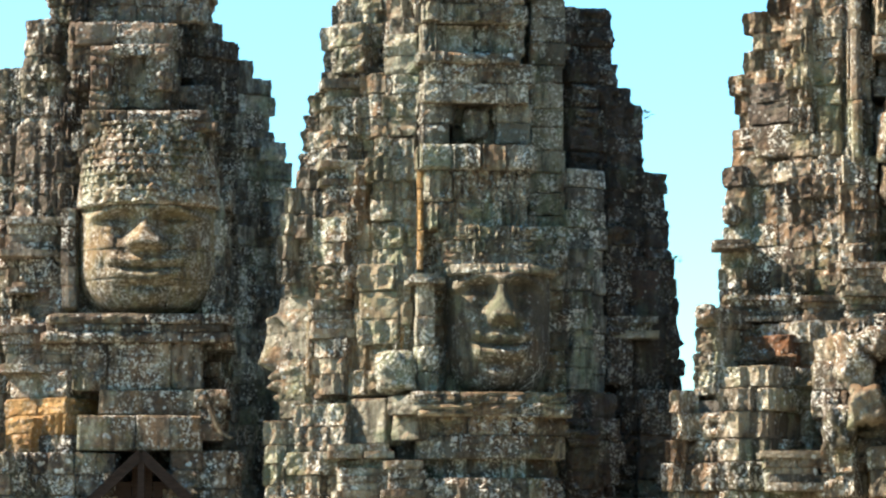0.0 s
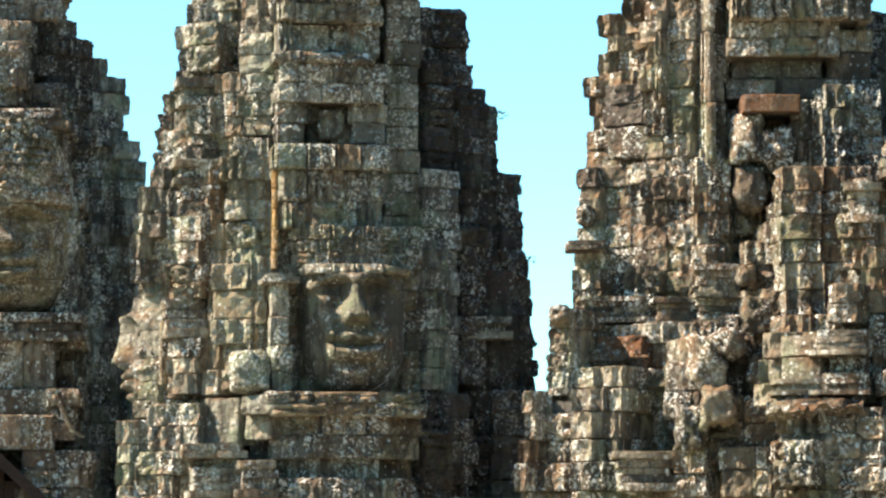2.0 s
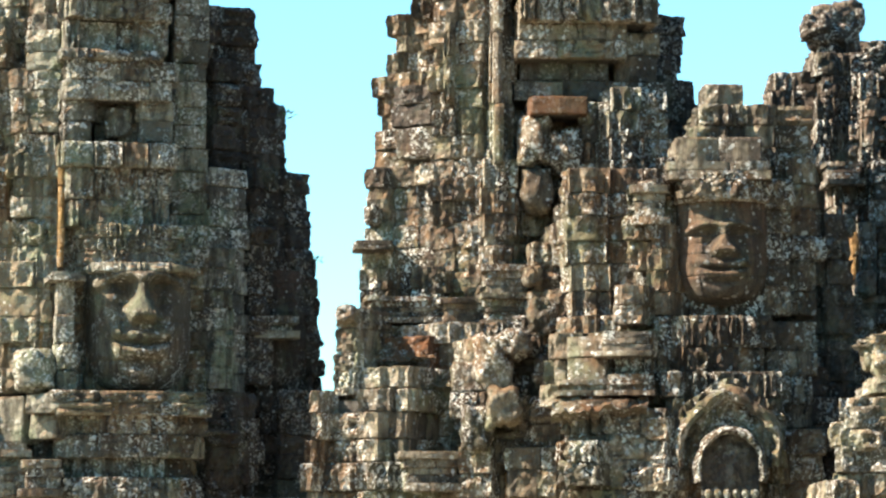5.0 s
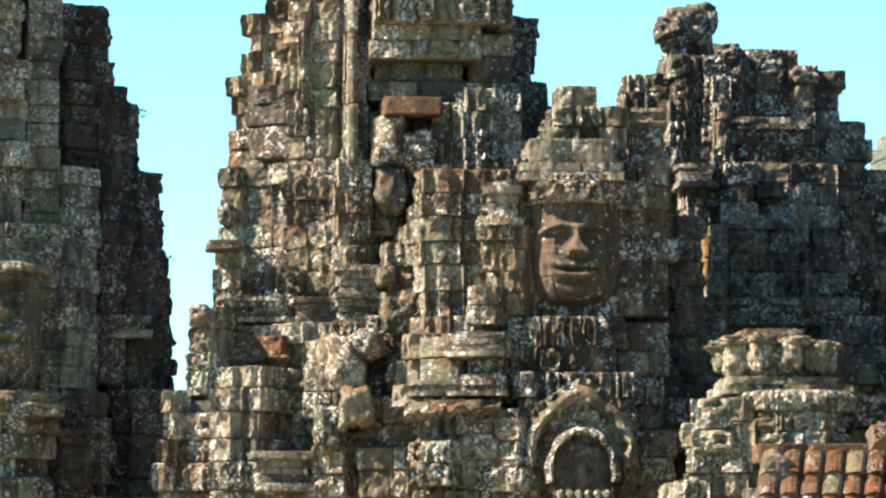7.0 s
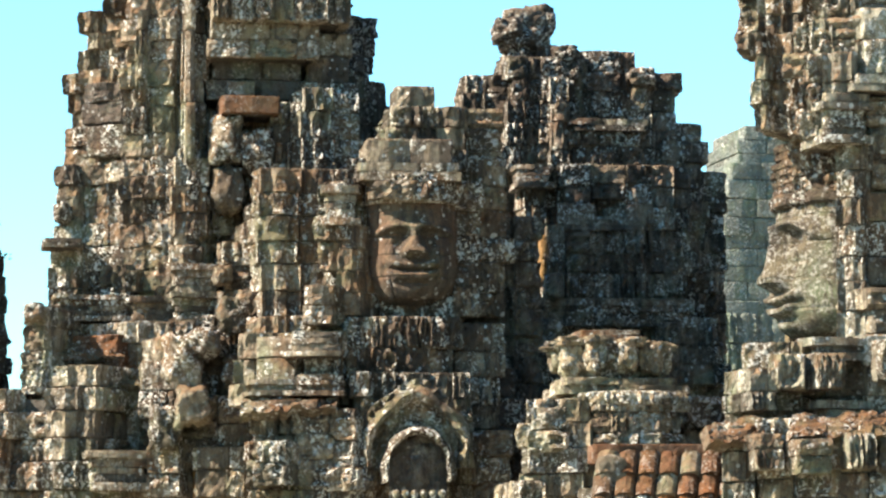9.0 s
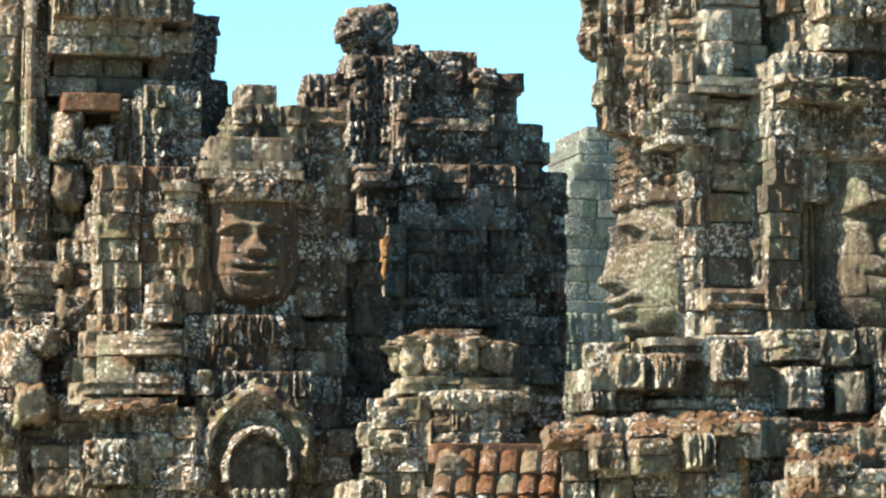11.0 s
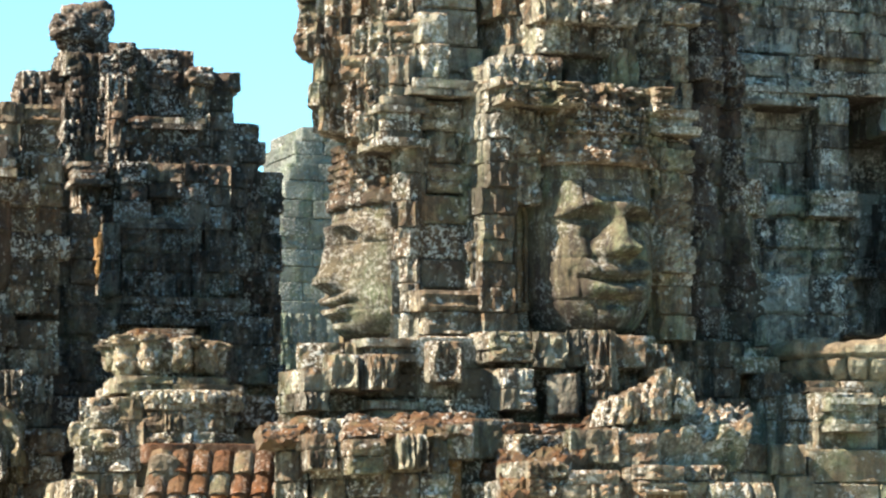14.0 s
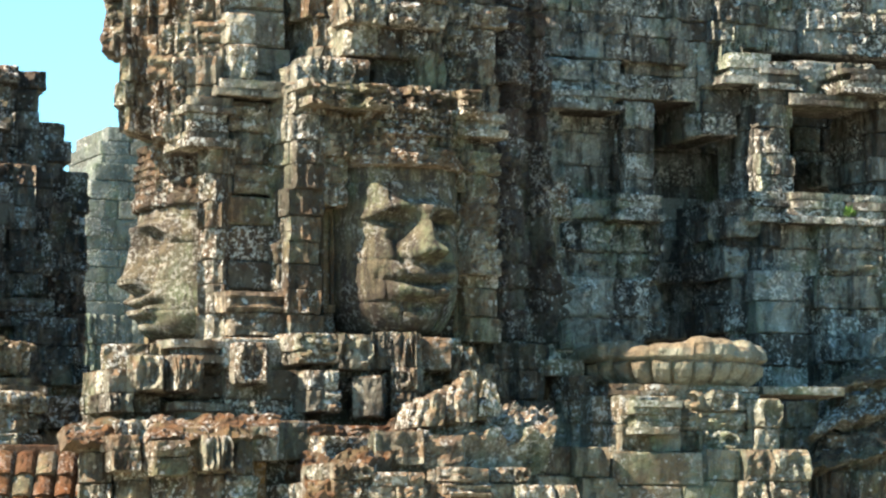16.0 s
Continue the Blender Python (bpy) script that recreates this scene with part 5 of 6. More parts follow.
for i in range(10):
    a = radians(36 * i + 10)
    knob = tower_f.lump("petal_knob", -0.19 + 0.60 * math.sin(a), 4.50 + 0.03 * math.sin(3 * i), 0.2 + 0.60 * math.cos(a), 0.34 if i % 3 else 0.26, 0.40, 0.44, 80 + i, rough=0.4)
    tip = tower_f.lump("petal_tip", -0.19 + 0.66 * math.sin(a + 0.1), 4.69 + 0.035 * math.sin(5 * i), 0.2 + 0.66 * math.cos(a + 0.1), 0.36, 0.30, 0.12, 95 + i, rough=0.55)
    tip.parent = knob
tower_f.wall(-0.71, 0.36, 4.25, 4.58, 0.30, 0.80)
tower_f.moulding(-0.87, 0.61, 4.03, 4.24, 0.90, 1.50, courses=2, jut=0.05)
tower_f.wall(-0.61, 0.62, 3.27, 4.05, 1.25, 1.80, "carved", round_in=0.3, course=0.3, long=0.34)
tower_f.wall(-0.52, 0.56, 3.88, 4.06, 1.35, 1.80, "band", round_in=0.3, course=0.2)
tower_f.wall(-1.45, -0.53, 2.76, 3.97, 0.90, 1.60, left_in=0.1, long=0.5, turn=-18)
tower_f.wall(-1.36, -0.84, 3.30, 3.86, 1.10, 0.60, "carved", long=0.45, turn=-18)
tower_f.wall(-0.83, -0.51, 2.89, 3.31, 1.00, 0.50, "smooth", turn=-18)
tower_f.wall(-1.60, -0.52, 1.92, 2.96, 1.00, 1.70)
tower_f.wall(0.73, 1.45, 3.21, 4.06, 0.20, 1.40, material=STONE_BROWN)
tower_f.wall(-1.61, -0.53, 0.00, 1.92, 1.00, 2.00, course=0.5, long=1.0)
tower_f.finish(300)

roof_f = Tower("gallery_roof", "rusty red stone roof carved as rounded tiles", "roof", 2.90, 41.40, 6.0, STONE_PALE, 14)
tile_roof(roof_f, -1.02, 1.02, 3.26, 1.7, 1.3)
roof_f.lump("corner_acroterion", -0.88, 3.04, 1.75, 0.41, 0.60, 0.45, 31, rough=0.15)
roof_f.wall(-1.10, 1.08, 0.00, 2.86, 1.50, 1.60, course=0.5)
roof_f.finish(300)

tower_g = Tower("face_tower", "great sandstone tower with a smiling face and another in profile", "tower", 7.11, 41.90, 13.0, STONE_GREY, 7, "face towers")
tower_g.wall(-3.21, -2.70, 8.44, 9.87, 0.10, 0.80, "carved", long=0.45, turn=-30)
tower_g.wall(-3.18, -2.25, 8.56, 9.79, 0.60, 1.20, turn=-38)
tower_g.wall(-3.33, -2.32, 7.32, 8.57, 0.90, 1.00, gaps=0.03, turn=-38)
tower_g.wall(-3.12, -2.06, 7.24, 8.67, 1.30, 1.00, left_in=0.12, long=0.5, gaps=0.02, turn=-38)
tower_g.wall(-2.85, -1.91, 6.55, 7.41, 0.90, 1.20, "carved", long=0.4, turn=-38)
tower_g.wall(-2.23, -1.94, 4.73, 6.58, 1.00, 1.60, turn=-26)
tower_g.wall(-1.67, -0.77, 4.84, 7.57, -0.20, 0.80)
tower_g.wall(-2.73, -2.12, 8.07, 9.64, 1.50, 1.20, "carved", long=0.5, turn=-38)
tower_g.wall(-2.95, -2.24, 7.13, 8.19, 1.60, 0.90, "carved", long=0.4, turn=-38)
tower_g.moulding(-2.72, -2.24, 7.03, 7.66, 1.85, 0.80, courses=6)
tower_g.wall(-2.57, -2.20, 4.67, 7.08, 1.75, 0.80, "rib", turn=-38, long=9)
tower_g.wall(-2.53, -2.42, 4.75, 6.22, 1.60, 0.50, "smooth", turn=-38)
tower_g.wall(-2.19, -1.32, 4.70, 9.67, 1.60, 1.20, "smooth", long=0.85, course=0.42)
tower_g.moulding(-2.35, -1.49, 7.68, 7.89, 1.95, 0.80, courses=2, jut=0.06)
tower_g.wall(-2.24, -1.86, 7.90, 8.75, 1.85, 0.60)
tower_g.wall(-2.13, -1.46, 6.51, 7.64, 1.75, 0.40, "carved", long=0.5)
tower_g.wall(-2.19, -1.48, 5.31, 6.47, 1.80, 0.50, "smooth", long=1.0, course=0.45)
tower_g.wall(-2.33, -1.48, 4.71, 5.26, 2.15, 1.00, long=1.0, course=0.35, material=STONE_PALE)
tower_g.wall(-1.13, 1.35, 4.73, 9.77, 1.70, 2.40)
tower_g.wall(-0.89, 0.51, 8.63, 9.63, 2.30, 1.40, "carved", long=0.4)
tower_g.wall(-0.83, 0.54, 8.26, 8.67, 2.20, 1.40, "carved", long=0.35)
tower_g.wall(-1.37, -0.54, 7.81, 8.20, 2.30, 1.20, "carved", long=0.35)
# recess back with its shade painted in
tower_g.wall(-0.37, 0.27, 7.94, 8.32, 1.95, 0.60, "smooth", material=STONE_DARK_SHADE)
tower_g.wall(0.13, 0.52, 7.88, 8.38, 2.25, 1.00, "carved")
tower_g.moulding(-1.47, 0.88, 7.53, 7.84, 2.55, 2.00, courses=3, jut=0.03, style='carved')
tower_g.wall(-1.56, -1.11, 6.53, 8.08, 2.30, 1.00, "rib", long=9)
tower_g.wall(-1.61, -1.12, 4.66, 6.54, 2.20, 0.90, "rib", long=9)
tower_g.wall(-1.15, -0.81, 6.34, 7.53, 2.30, 0.80, "carved", long=0.3, course=0.3)
tower_g.wall(0.52, 0.91, 6.61, 7.61, 2.30, 0.90, "carved")
face(tower_g, 3, 0.00, 4.78, 1.95, 0.86, 2.09, 3, turn=4, deep=1.25, ears='l', lean=0.95)
tower_g.wall(0.78, 1.39, 4.73, 7.58, 2.10, 1.00, "rib", turn=18, long=9)
tower_g.wall(0.78, 1.25, 5.56, 7.12, 2.30, 0.50, "carved", turn=18)
tower_g.moulding(0.61, 1.23, 7.28, 7.60, 2.45, 1.00, courses=3)
tower_g.wall(0.60, 0.95, 4.80, 6.15, 2.00, 0.80, material=STONE_BROWN)
# right flank: its sharp shade is put into near-black stone
tower_g.wall(1.57, 2.55, 4.53, 9.84, 1.20, 1.80, long=0.5, material=STONE_CRUST_SHADE, turn=30)
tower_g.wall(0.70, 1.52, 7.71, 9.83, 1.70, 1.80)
tower_g.wall(2.49, 2.84, 4.57, 6.80, 0.70, 1.40, material=STONE_CRUST_SHADE, turn=30)
tower_g.wall(1.55, 1.94, 5.08, 7.40, 1.50, 0.60, "carved", long=0.5, turn=30, material=STONE_CRUST_SHADE)
face(tower_g, 5, -2.22, 4.80, 0.10, 0.92, 1.66, 3, turn=-90, deep=0.84, lean=0.86)
face(tower_g, 1, 2.73, 4.91, -0.20, 0.80, 1.70, 2, turn=90)
tower_g.moulding(-1.63, 0.46, 4.37, 4.73, 2.70, 2.20, courses=2, jut=0.04, style='carved')
tower_g.wall(-1.52, 0.43, 4.03, 4.41, 2.60, 2.00, "carved", long=0.6, course=0.4)
tower_g.wall(-0.86, 0.56, 4.30, 4.72, 2.80, 1.60, round_in=0.2, long=0.55)
tower_g.wall(-1.37, -0.74, 3.55, 4.30, 2.50, 1.40, long=0.5)
tower_g.wall(-0.90, -0.34, 3.61, 4.29, 2.80, 1.40, "carved", long=0.6)
tower_g.wall(-2.43, -1.40, 3.54, 4.68, 2.30, 1.40, "smooth", long=0.7, course=0.45)
tower_g.wall(-2.03, -1.45, 3.60, 4.28, 2.60, 1.20, long=0.5)
tower_g.wall(-2.89, -2.33, 3.55, 4.61, 2.00, 1.40, long=0.6, turn=-38)
tower_g.moulding(-3.02, -2.41, 4.35, 4.63, 2.25, 1.20, courses=3)
tower_g.moulding(-2.97, -2.43, 3.58, 3.87, 2.30, 1.20, courses=3)
tower_g.wall(-4.00, -3.05, 3.48, 4.03, 1.70, 1.40, left_in=0.12, turn=-26)
tower_g.wall(-3.85, -2.90, 3.95, 4.60, 1.80, 1.50, left_in=0.12, material=STONE_PALE, gaps=0.02, turn=-26)
tower_g.wall(-3.16, -2.65, 4.37, 4.66, 1.90, 1.30, turn=-38)
tower_g.wall(0.70, 2.11, 1.92, 4.76, 1.80, 2.20)
tower_g.wall(-3.31, -2.98, 4.40, 4.69, 0.30, 1.20, material=STONE_GREY, turn=-26)
tower_g.wall(-0.97, 2.61, 1.93, 9.84, -0.50, 2.00)
tower_g.wall(-2.98, 2.04, 1.92, 3.74, 1.60, 2.00)
tower_g.wall(-2.94, 2.07, 0.00, 1.92, 1.50, 3.50, course=0.6, long=1.1)
tower_g.wall(-2.82, 1.88, 9.82, 12.77, 1.20, 3.20, left_in=0.6, right_in=0.6)
tower_g.wall(-1.73, -1.21, 4.34, 4.70, 3.00, 0.90, "carved", course=0.18, long=0.51, tilt=0.04, turn=-2)
tower_g.wall(-1.26, -0.78, 4.27, 4.70, 3.05, 0.90, "carved", course=0.43, long=0.48, tilt=0.04, turn=-3)
tower_g.wall(-0.82, -0.24, 4.29, 4.75, 3.05, 0.90, "carved", course=0.46, long=0.29, tilt=0.04, turn=-26)
tower_g.wall(-0.21, 0.29, 4.30, 4.70, 2.95, 0.90, "plain", course=0.39, long=0.51, tilt=0.04, turn=-11)
tower_g.wall(0.31, 0.73, 4.20, 4.62, 2.80, 0.90, "carved", course=0.43, long=0.21, tilt=0.04, turn=-5)
tower_g.wall(-1.65, -1.23, 3.75, 4.25, 3.10, 0.90, "plain", course=0.26, long=0.20, tilt=0.04, turn=1)
tower_g.wall(-1.12, -0.70, 3.69, 4.20, 3.15, 0.90, "plain", course=0.51, long=0.21, tilt=0.04, turn=-25)
tower_g.wall(-0.61, -0.29, 3.73, 4.31, 3.20, 0.90, "carved", course=0.29, long=0.16, tilt=0.04, turn=-25)
tower_g.wall(0.70, 1.12, 4.00, 4.43, 2.70, 0.90, "carved", course=0.43, long=0.21, tilt=0.04, turn=2)
tower_g.wall(-2.49, -2.13, 4.08, 4.58, 2.90, 0.90, "carved", course=0.51, long=0.36, tilt=0.04, turn=-19)
tower_g.wall(-3.17, -2.81, 3.99, 4.42, 2.60, 0.90, "carved", course=0.43, long=0.18, tilt=0.04, turn=1)
tower_g.wall(-3.63, -3.21, 3.99, 4.42, 2.40, 0.90, "carved", course=0.43, long=0.43, tilt=0.04, turn=-19)
tower_g.wall(-3.92, -3.56, 3.74, 4.25, 2.30, 0.90, "plain", course=0.26, long=0.18, tilt=0.04, turn=1)
tower_g.finish(300)

terrace = Tower("ruined_terrace", "collapsed stone terrace of loose rusty and lichened blocks", "terrace", 7.11, 41.90, 13.0, STONE_GREY, 12)
terrace.wall(-4.36, -3.58, 1.90, 3.55, 2.60, 1.80, long=0.55, turn=-22)
terrace.wall(-4.00, -3.56, 2.56, 3.62, 2.90, 1.20, material=STONE_PALE, long=0.5, turn=-22)
terrace.wall(-3.57, -2.11, 3.41, 3.59, 3.20, 1.60, "smooth", course=0.25, long=0.9, material=STONE_RED, turn=-22)
terrace.wall(-3.64, -3.11, 1.90, 3.42, 3.30, 1.60, long=0.5, turn=-22)
terrace.wall(-3.24, -2.56, 1.90, 3.37, 3.50, 1.60, long=0.45, turn=-22)
terrace.wall(-2.59, -2.23, 3.13, 3.54, 3.60, 1.40, turn=-22)
terrace.wall(-2.45, -2.28, 1.90, 3.14, 3.30, 0.80, "smooth", material=STONE_OCHRE, long=0.5, turn=-22)
terrace.wall(-2.20, -1.59, 1.90, 3.18, 3.10, 1.20, "smooth", long=0.48)
terrace.wall(-2.17, -1.63, 3.15, 3.63, 3.40, 1.30)
terrace.wall(-1.81, -0.54, 3.44, 3.58, 3.40, 1.40, course=0.3, material=STONE_RED)
terrace.wall(-1.86, -0.63, 3.13, 3.44, 3.60, 1.60, long=0.48, material=STONE_BROWN)
terrace.wall(-1.98, -0.76, 2.88, 3.11, 3.90, 1.60, long=0.48, material=STONE_RED)
terrace.wall(-2.07, -0.76, 1.89, 2.87, 4.20, 1.80, long=0.55)
terrace.shard("crest_stone", -0.70, 3.53, 3.85, 3.90, 0.17, 0.4, 0.03, 40, STONE_GREY)
terrace.shard("crest_stone", -0.63, 3.54, 3.90, 4.02, 0.18, 0.4, 0.06, 41, STONE_GREY)
terrace.shard("crest_stone", -0.55, 3.55, 3.95, 4.14, 0.20, 0.4, 0.09, 42, STONE_GREY)
terrace.shard("crest_stone", -0.31, 3.58, 4.01, 3.90, 0.18, 0.4, 0.03, 43, STONE_GREY)
terrace.shard("crest_stone", -0.25, 3.59, 4.06, 4.02, 0.20, 0.4, 0.06, 44, STONE_GREY)
terrace.shard("crest_stone", -0.17, 3.60, 4.14, 4.14, 0.25, 0.4, 0.09, 45, STONE_GREY)
terrace.shard("crest_stone", 0.09, 3.64, 4.25, 3.90, 0.32, 0.4, 0.03, 46, STONE_GREY)
terrace.shard("crest_stone", 0.20, 3.68, 4.13, 4.02, 0.27, 0.4, 0.06, 47, STONE_GREY)
terrace.wall(-0.83, 0.48, 3.23, 3.75, 3.90, 2.00, left_in=0.4, long=0.55)
terrace.wall(-1.04, 0.77, 2.82, 3.28, 4.20, 2.00, long=0.48, left_in=0.3)
terrace.wall(-1.85, 1.15, 1.89, 2.87, 4.60, 2.40, "carved", long=0.48, course=0.4)
terrace.wall(0.34, 1.80, 2.58, 3.39, 3.60, 2.00, long=0.48, turn=18)
terrace.wall(-4.33, 2.15, 0.00, 1.91, 2.60, 2.50, course=0.6, long=1.1)
terrace.slope("rubble_slope", (-1.81, -3.30, 3.23), (0.44, -3.20, 3.82), (-0.94, -4.30, 3.20), (-2.39, -4.90, 2.52), STONE_RUSTY, label="rusty rubble slope of a fallen vault", rough=0.12, thick=0.5)
terrace.slope("rubble_slope", (-0.11, -3.60, 3.73), (1.48, -3.40, 3.80), (1.03, -4.30, 3.43), (-0.98, -4.40, 3.26), STONE_GREY, label="broken vault stones", rough=0.12, thick=0.4)
terrace.slope("worn_ledge", (-3.58, -2.90, 3.61), (-2.62, -2.80, 3.68), (-2.92, -3.60, 3.40), (-3.79, -3.50, 3.34), STONE_RUSTY, label="rusty worn ledge")
terrace.slope("worn_ledge", (-2.76, -3.00, 3.66), (-1.97, -3.00, 3.66), (-2.29, -3.70, 3.39), (-2.96, -3.70, 3.38), STONE_RUSTY, label="rusty worn ledge")
terrace.slope("worn_ledge", (-4.48, -2.40, 3.53), (-3.73, -2.30, 3.62), (-3.95, -2.95, 3.38), (-4.59, -2.90, 3.31), STONE_RUSTY, label="rusty worn ledge")
terrace.wall(-1.32, -0.70, 3.07, 3.48, 4.30, 0.90, "plain", course=0.41, long=0.62, tilt=0.04, turn=-19)
terrace.wall(-0.80, -0.24, 3.02, 3.43, 4.50, 0.90, "carved", course=0.41, long=0.55, tilt=0.04, turn=-27)
terrace.wall(-0.19, 0.29, 3.20, 3.54, 4.20, 0.90, "plain", course=0.17, long=0.48, tilt=0.04, turn=-6)
terrace.wall(0.36, 0.92, 3.08, 3.42, 4.20, 0.90, "carved", course=0.17, long=0.55, tilt=0.04, turn=-6)
terrace.wall(-2.02, -1.48, 2.67, 3.08, 4.70, 0.90, "carved", course=0.20, long=0.28, tilt=0.04, turn=2)
terrace.wall(-1.57, -0.89, 2.64, 2.98, 4.80, 0.90, "plain", course=0.17, long=0.34, tilt=0.04, turn=-11)
terrace.wall(-0.64, -0.02, 2.71, 3.05, 4.70, 0.90, "plain", course=0.17, long=0.62, tilt=0.04, turn=-10)
terrace.wall(0.11, 0.59, 2.73, 3.07, 4.50, 0.90, "carved", course=0.17, long=0.24, tilt=0.04, turn=-5)
terrace.wall(-3.21, -2.87, 3.00, 3.42, 3.70, 0.90, "carved", course=0.41, long=0.17, tilt=0.04, turn=-4)
terrace.wall(-3.77, -3.35, 2.94, 3.35, 3.60, 0.90, "plain", course=0.20, long=0.41, tilt=0.04, turn=0)
terrace.wall(-4.18, -3.84, 3.00, 3.42, 3.30, 0.90, "plain", course=0.20, long=0.17, tilt=0.04, turn=-9)
terrace.finish(300)

tower_h = Tower("central_tower", "massive grey sandstone tower wall with blind and open windows", "tower", 12.65, 43.71, 9.0, STONE_ASH, 8, away=1.08)
tower_h.wall(-4.09, -2.96, 4.19, 10.23, 1.20, 2.00)
tower_h.wall(-3.36, -0.30, 8.66, 10.28, 1.60, 2.40, long=0.7)
tower_h.wall(-2.01, -0.01, 8.19, 8.80, 1.50, 2.00, long=0.7)
tower_h.wall(-3.40, -2.92, 6.67, 8.62, 1.90, 1.60)
tower_h.wall(-3.48, -2.20, 7.99, 8.57, 2.10, 1.40, "carved", long=0.6)
tower_h.wall(-2.94, -2.17, 6.77, 8.07, 1.75, 0.80, "smooth", long=0.5, course=0.4)
tower_h.moulding(-3.47, -2.31, 7.86, 8.12, 2.35, 1.20, courses=3, jut=0.06)
tower_h.wall(-3.39, -3.09, 6.64, 7.87, 2.15, 0.80, "carved")
tower_h.wall(-2.22, -1.73, 6.70, 8.05, 2.10, 1.00, "rib", long=9)
tower_h.moulding(-2.42, -1.86, 6.41, 6.76, 2.50, 1.20, courses=4)
tower_h.wall(-3.45, -2.29, 6.19, 6.71, 2.30, 1.20)
tower_h.wall(-3.29, -1.73, 4.89, 6.40, 2.20, 1.40, "carved", long=0.7, course=0.4)
tower_h.wall(-3.28, -1.97, 4.72, 5.67, 2.45, 1.00, "carved", long=0.6, course=0.45)
tower_h.wall(-3.42, -2.31, 4.14, 4.87, 2.30, 1.60)
tower_h.wall(-0.73, 0.58, 5.13, 8.57, -0.30, 1.00, "smooth", long=0.7, course=0.45)
tower_h.wall(-0.69, 0.00, 5.89, 7.08, 0.00, 0.50, "smooth")
tower_h.wall(-0.44, 0.30, 5.11, 6.92, 0.10, 0.50, "smooth")
tower_h.wall(-0.29, 2.59, 8.94, 10.52, 1.40, 2.40, long=0.7)
tower_h.wall(-0.82, -0.23, 7.74, 8.74, 1.60, 1.50, long=0.5)
tower_h.moulding(-0.56, 0.07, 8.39, 8.82, 1.95, 1.30, courses=4)
tower_h.wall(-0.64, -0.14, 6.32, 6.85, 2.00, 1.20)
tower_h.wall(0.11, 0.50, 6.79, 8.65, 0.70, 0.60, "smooth", course=0.5)
tower_h.wall(-0.13, 0.40, 6.81, 8.50, 1.90, 1.10, "rib", long=9)
tower_h.moulding(-0.27, 0.31, 6.52, 6.93, 2.10, 1.20, courses=4)
tower_h.moulding(-0.08, 0.43, 8.33, 8.72, 2.00, 1.10, courses=4)
tower_h.wall(0.44, 1.82, 8.22, 8.80, 1.80, 1.20)
tower_h.moulding(0.29, 1.31, 8.12, 8.29, 2.10, 1.00, courses=2)
# window back in darkened stone, so the opening looks shaded
tower_h.wall(1.65, 3.00, 7.26, 8.64, -0.60, 0.80, "smooth", material=STONE_DARK_SHADE)
tower_h.wall(1.92, 2.24, 7.37, 7.73, -0.20, 0.50, "smooth")
tower_h.wall(1.70, 2.51, 6.90, 8.55, 1.80, 1.30, "rib", long=9)
tower_h.moulding(1.04, 2.24, 8.29, 8.64, 2.30, 1.10, courses=4)
tower_h.moulding(0.17, 2.21, 6.50, 6.92, 2.30, 1.30, courses=4)
tower_h.wall(-0.62, 0.81, 4.22, 6.57, 2.00, 1.40, "carved", long=0.6, course=0.42)
tower_h.wall(-0.38, 0.37, 4.20, 5.86, 2.20, 1.00, "carved", long=0.6, course=0.42)
tower_h.wall(0.67, 2.30, 4.24, 6.57, 2.10, 1.40, "carved", long=0.65, course=0.42)
tower_h.wall(0.75, 1.52, 5.89, 6.50, 2.30, 0.80, "carved", long=0.5)
tower_h.wall(0.65, 1.50, 4.67, 5.28, 2.30, 0.80, "smooth", long=0.9)
tower_h.wall(0.65, 1.83, 1.96, 5.01, 2.90, 1.50, left_in=0.3, long=0.5)
tower_h.wall(-3.38, 1.12, 1.96, 4.26, 2.00, 2.00)
# wall behind the openings, dark in colour to stand for their shade
tower_h.wall(-2.49, 4.16, 4.41, 10.90, -1.20, 2.00, "smooth", material=STONE_DARK_SHADE, course=0.6, long=1.2)
tower_h.wall(-4.01, 2.82, 0.00, 1.97, 1.20, 4.00, course=0.6, long=1.1)
tower_h.wall(-3.35, 3.03, 10.50, 14.17, 1.00, 3.00, left_in=0.5, right_in=0.5)
tower_h.finish(300)

turret_i = Tower("lotus_turret", "grey stone turret with a worn lotus crown beside broken terraces", "turret", 11.52, 41.43, 7.0, STONE_GREEN, 9, "lotus turrets", away=0.985)
turret_i.bowl(-0.09, 4.22, 4.86, 0.1, 1.24, 26, 5, STONE_GREEN)
turret_i.wall(-0.93, 0.74, 4.26, 4.60, 0.30, 1.20)
turret_i.moulding(-1.36, 0.75, 4.10, 4.25, 1.00, 2.00, courses=2, jut=0.05, material=STONE_PALE)
turret_i.wall(-1.91, -1.32, 4.38, 4.60, 0.30, 1.00, "smooth", course=0.3)
turret_i.wall(-1.67, -1.24, 4.05, 4.38, 0.50, 1.00, material=STONE_PALE)
turret_i.wall(0.93, 2.23, 4.18, 4.29, 0.60, 1.00, "smooth", course=0.2, long=1.2)
turret_i.wall(-1.25, -0.40, 3.37, 4.09, 1.30, 1.90, long=0.4)
turret_i.moulding(-1.14, -0.64, 3.58, 4.01, 1.50, 0.60, courses=5)
turret_i.wall(-0.40, 0.70, 3.39, 4.19, 1.20, 1.90, "carved", round_in=0.25, long=0.4, course=0.3)
turret_i.wall(0.58, 0.97, 3.40, 4.08, 1.30, 1.20, long=0.4)
turret_i.wall(-1.48, -1.05, 3.38, 4.10, 0.90, 1.40, "smooth", long=0.4)
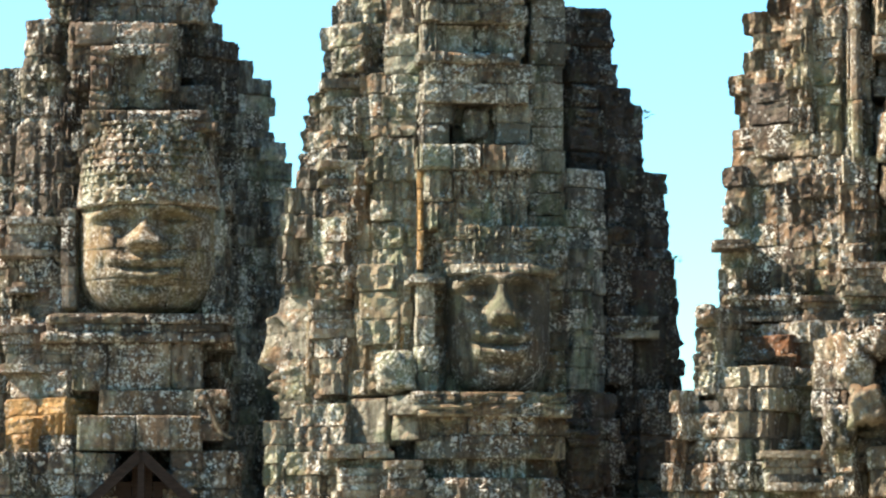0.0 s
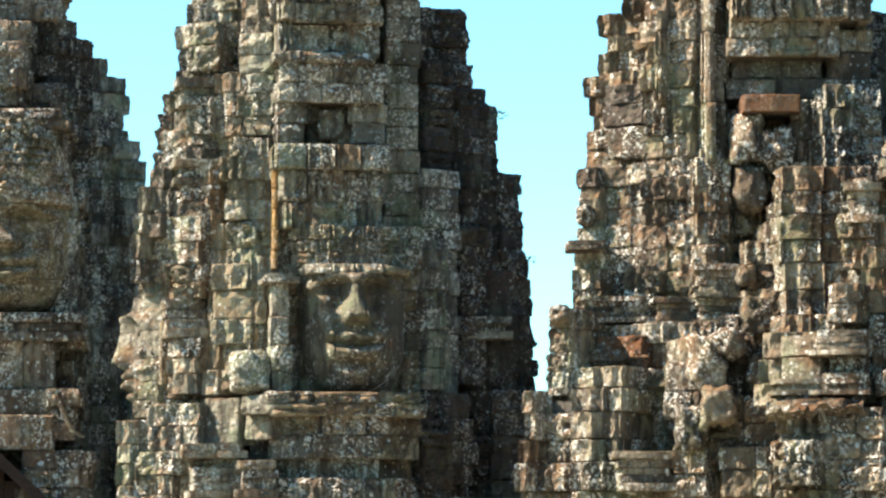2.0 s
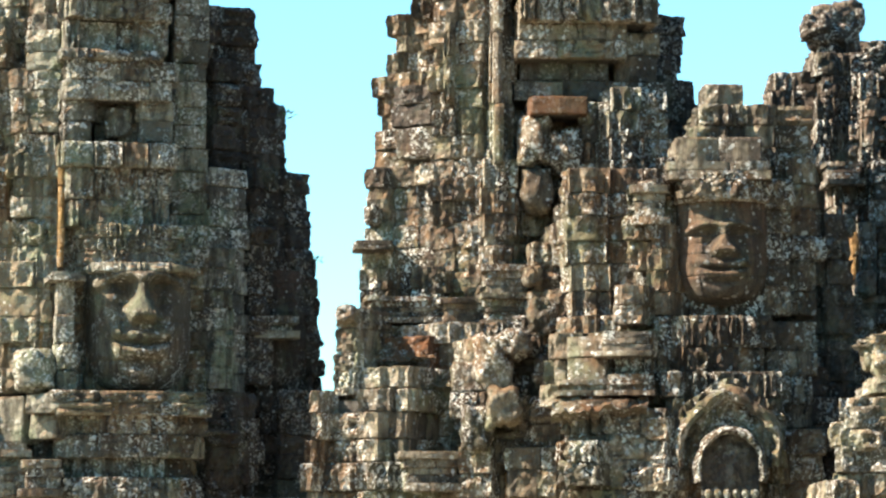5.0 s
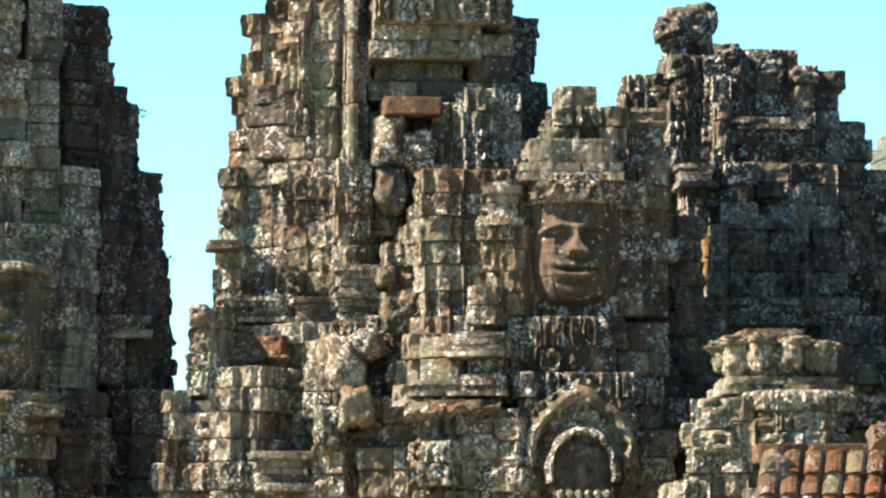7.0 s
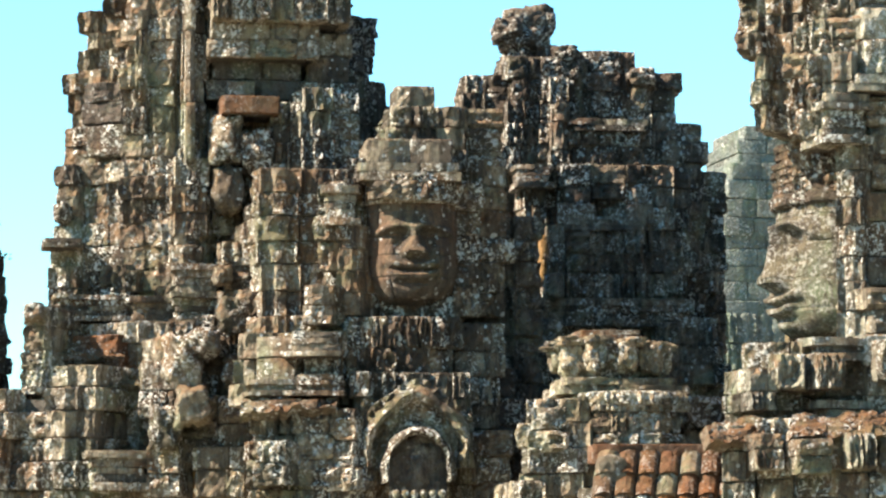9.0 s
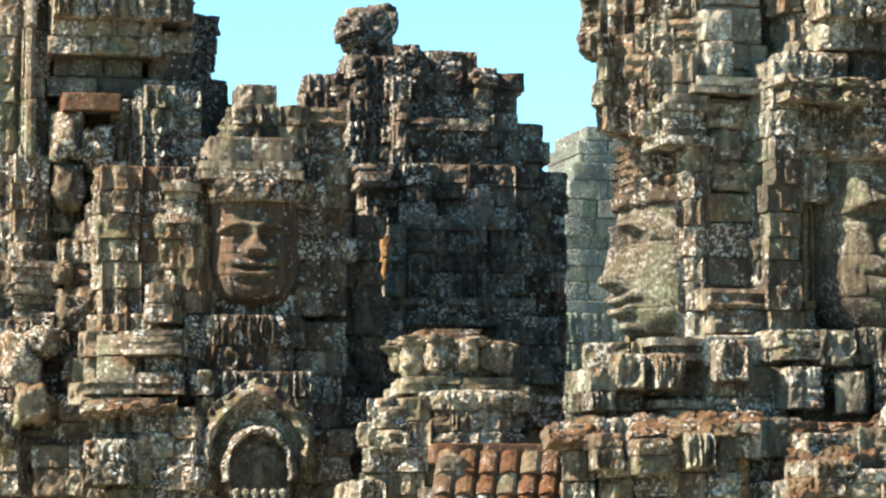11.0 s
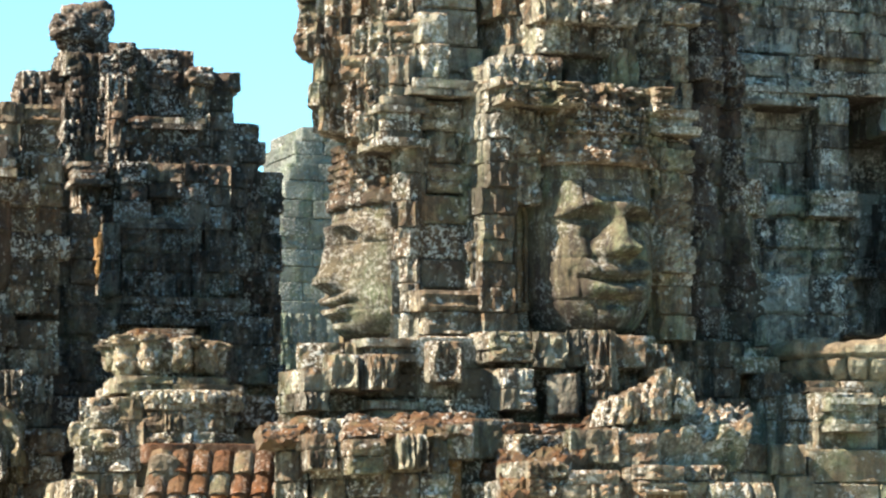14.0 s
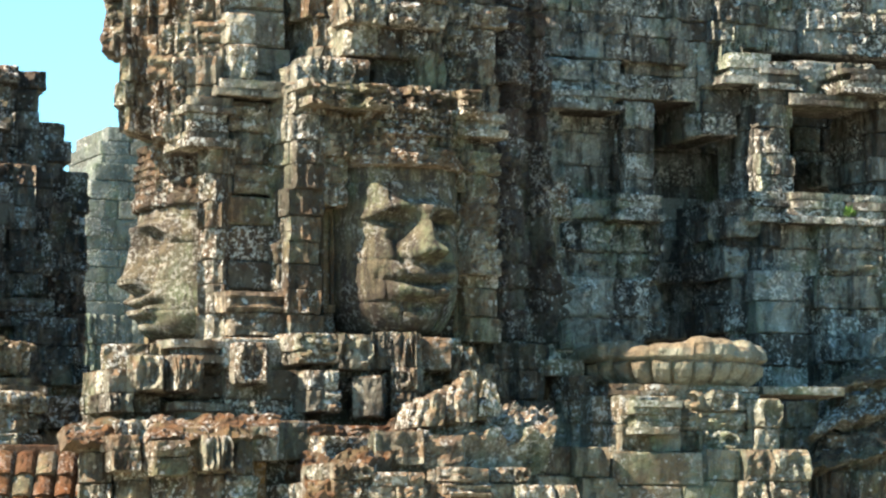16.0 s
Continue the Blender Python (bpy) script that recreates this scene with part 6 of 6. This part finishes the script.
turret_i.wall(-1.63, -1.25, 3.40, 4.09, 0.50, 1.40, long=0.5)
turret_i.wall(-2.53, -1.13, 3.40, 3.91, 0.20, 1.40, long=0.6)
turret_i.wall(-3.10, -1.53, 1.94, 3.41, 1.60, 1.80, "carved", long=0.7, course=0.4)
turret_i.wall(-1.49, -0.11, 1.95, 3.37, 1.50, 1.80, "smooth", long=0.9, course=0.5)
turret_i.wall(-0.19, 1.30, 1.95, 3.42, 1.50, 1.80, "carved", long=0.6)
turret_i.wall(-2.99, 1.46, -0.13, 1.95, 1.30, 3.00, course=0.6, long=1.1)
turret_i.finish(300)

stepped_roof = Tower("stepped_stone_roof", "broken stepped stone roof with pale lichen", "roof", 13.83, 40.19, 7.0, STONE_GREY, 13, away=1.08)
stepped_roof.wall(-1.63, -1.13, 3.35, 3.99, 0.80, 1.20, material=STONE_PALE, long=0.5)
stepped_roof.wall(-0.99, 0.27, 3.57, 4.07, 1.00, 1.80, left_in=0.3, long=0.5)
stepped_roof.wall(-1.41, 0.11, 3.06, 3.55, 1.30, 1.80, left_in=0.15)
stepped_roof.wall(-1.44, -0.06, 1.94, 3.09, 1.60, 1.80, long=0.5)
stepped_roof.wall(-1.39, 0.08, 0.00, 1.94, 1.30, 2.00, course=0.6, long=1.1)
stepped_roof.slope("sloping_course", (-0.58, -0.50, 4.38), (0.70, -0.50, 4.77), (0.39, -1.10, 4.44), (-1.26, -1.10, 3.99), STONE_GREY, label="pale lichened sloping roof course")
stepped_roof.slope("sloping_course", (-0.93, -0.80, 3.93), (0.54, -0.80, 4.31), (0.23, -1.40, 3.99), (-1.47, -1.40, 3.55), STONE_GREY, label="pale lichened sloping roof course")
stepped_roof.slope("sloping_course", (-1.27, -1.10, 3.48), (0.38, -1.10, 3.86), (0.06, -1.70, 3.48), (-1.68, -1.70, 3.05), STONE_GREY, label="pale lichened sloping roof course")
stepped_roof.finish(300)

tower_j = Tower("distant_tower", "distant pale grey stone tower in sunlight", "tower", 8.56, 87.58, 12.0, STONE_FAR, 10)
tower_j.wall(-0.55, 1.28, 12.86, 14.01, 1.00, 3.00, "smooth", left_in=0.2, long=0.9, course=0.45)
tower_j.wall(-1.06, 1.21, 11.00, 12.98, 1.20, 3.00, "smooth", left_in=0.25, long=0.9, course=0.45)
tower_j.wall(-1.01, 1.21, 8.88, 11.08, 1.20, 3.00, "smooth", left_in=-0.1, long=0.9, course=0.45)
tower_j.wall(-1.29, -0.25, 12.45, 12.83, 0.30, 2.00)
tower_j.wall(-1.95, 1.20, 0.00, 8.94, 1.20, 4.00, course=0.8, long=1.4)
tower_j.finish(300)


def tuft(name, label, x, y, z, size, count, seed, drooping):
    """A small plant rooted in a joint: many thin leaves on short stems."""
    rng = random.Random(seed)
    holder = tagged(new(name), label, "plant")
    holder.matrix_world = pose(x, y, z)
    stems = bmesh.new()
    leaves = bmesh.new()
    for i in range(count):
        a, e = rng.uniform(0, 6.28), rng.uniform(0.2, 1.3)
        d = Vector((math.cos(a) * math.cos(e), math.sin(a) * math.cos(e), math.sin(e)))
        long = size * rng.uniform(0.5, 1.0)
        tip = d * long - Vector((0, 0, drooping * long))
        side = d.cross(Vector((0, 0, 1))).normalized()
        r = size * 0.012
        q = [stems.verts.new(side * r), stems.verts.new(-side * r), stems.verts.new(tip)]
        stems.faces.new(q)
        w = size * rng.uniform(0.07, 0.13)
        mid = tip * 0.75
        base, end = tip * 0.45, tip * 1.15
        lv = [leaves.verts.new(base), leaves.verts.new(mid + side * w + Vector((0, 0, w * 0.3))), leaves.verts.new(end), leaves.verts.new(mid - side * w)]
        leaves.faces.new(lv)
    part("stem", stems, LEAF, holder)
    tagged(part("foliage", leaves, LEAF, holder), kind="stuff")

tuft('fern', 'small bright green plant rooted in a wall joint', 15.10, 44.76, 7.00, 0.2, 40, 3, 0.1)
tuft('grass_tuft', 'thin dry grass tuft on the tower edge', -7.33, 52.40, 9.33, 0.25, 14, 4, 0.5)
tuft('grass_tuft', 'thin dry grass tuft on the tower edge', -6.83, 52.55, 6.95, 0.2, 12, 5, 0.4)
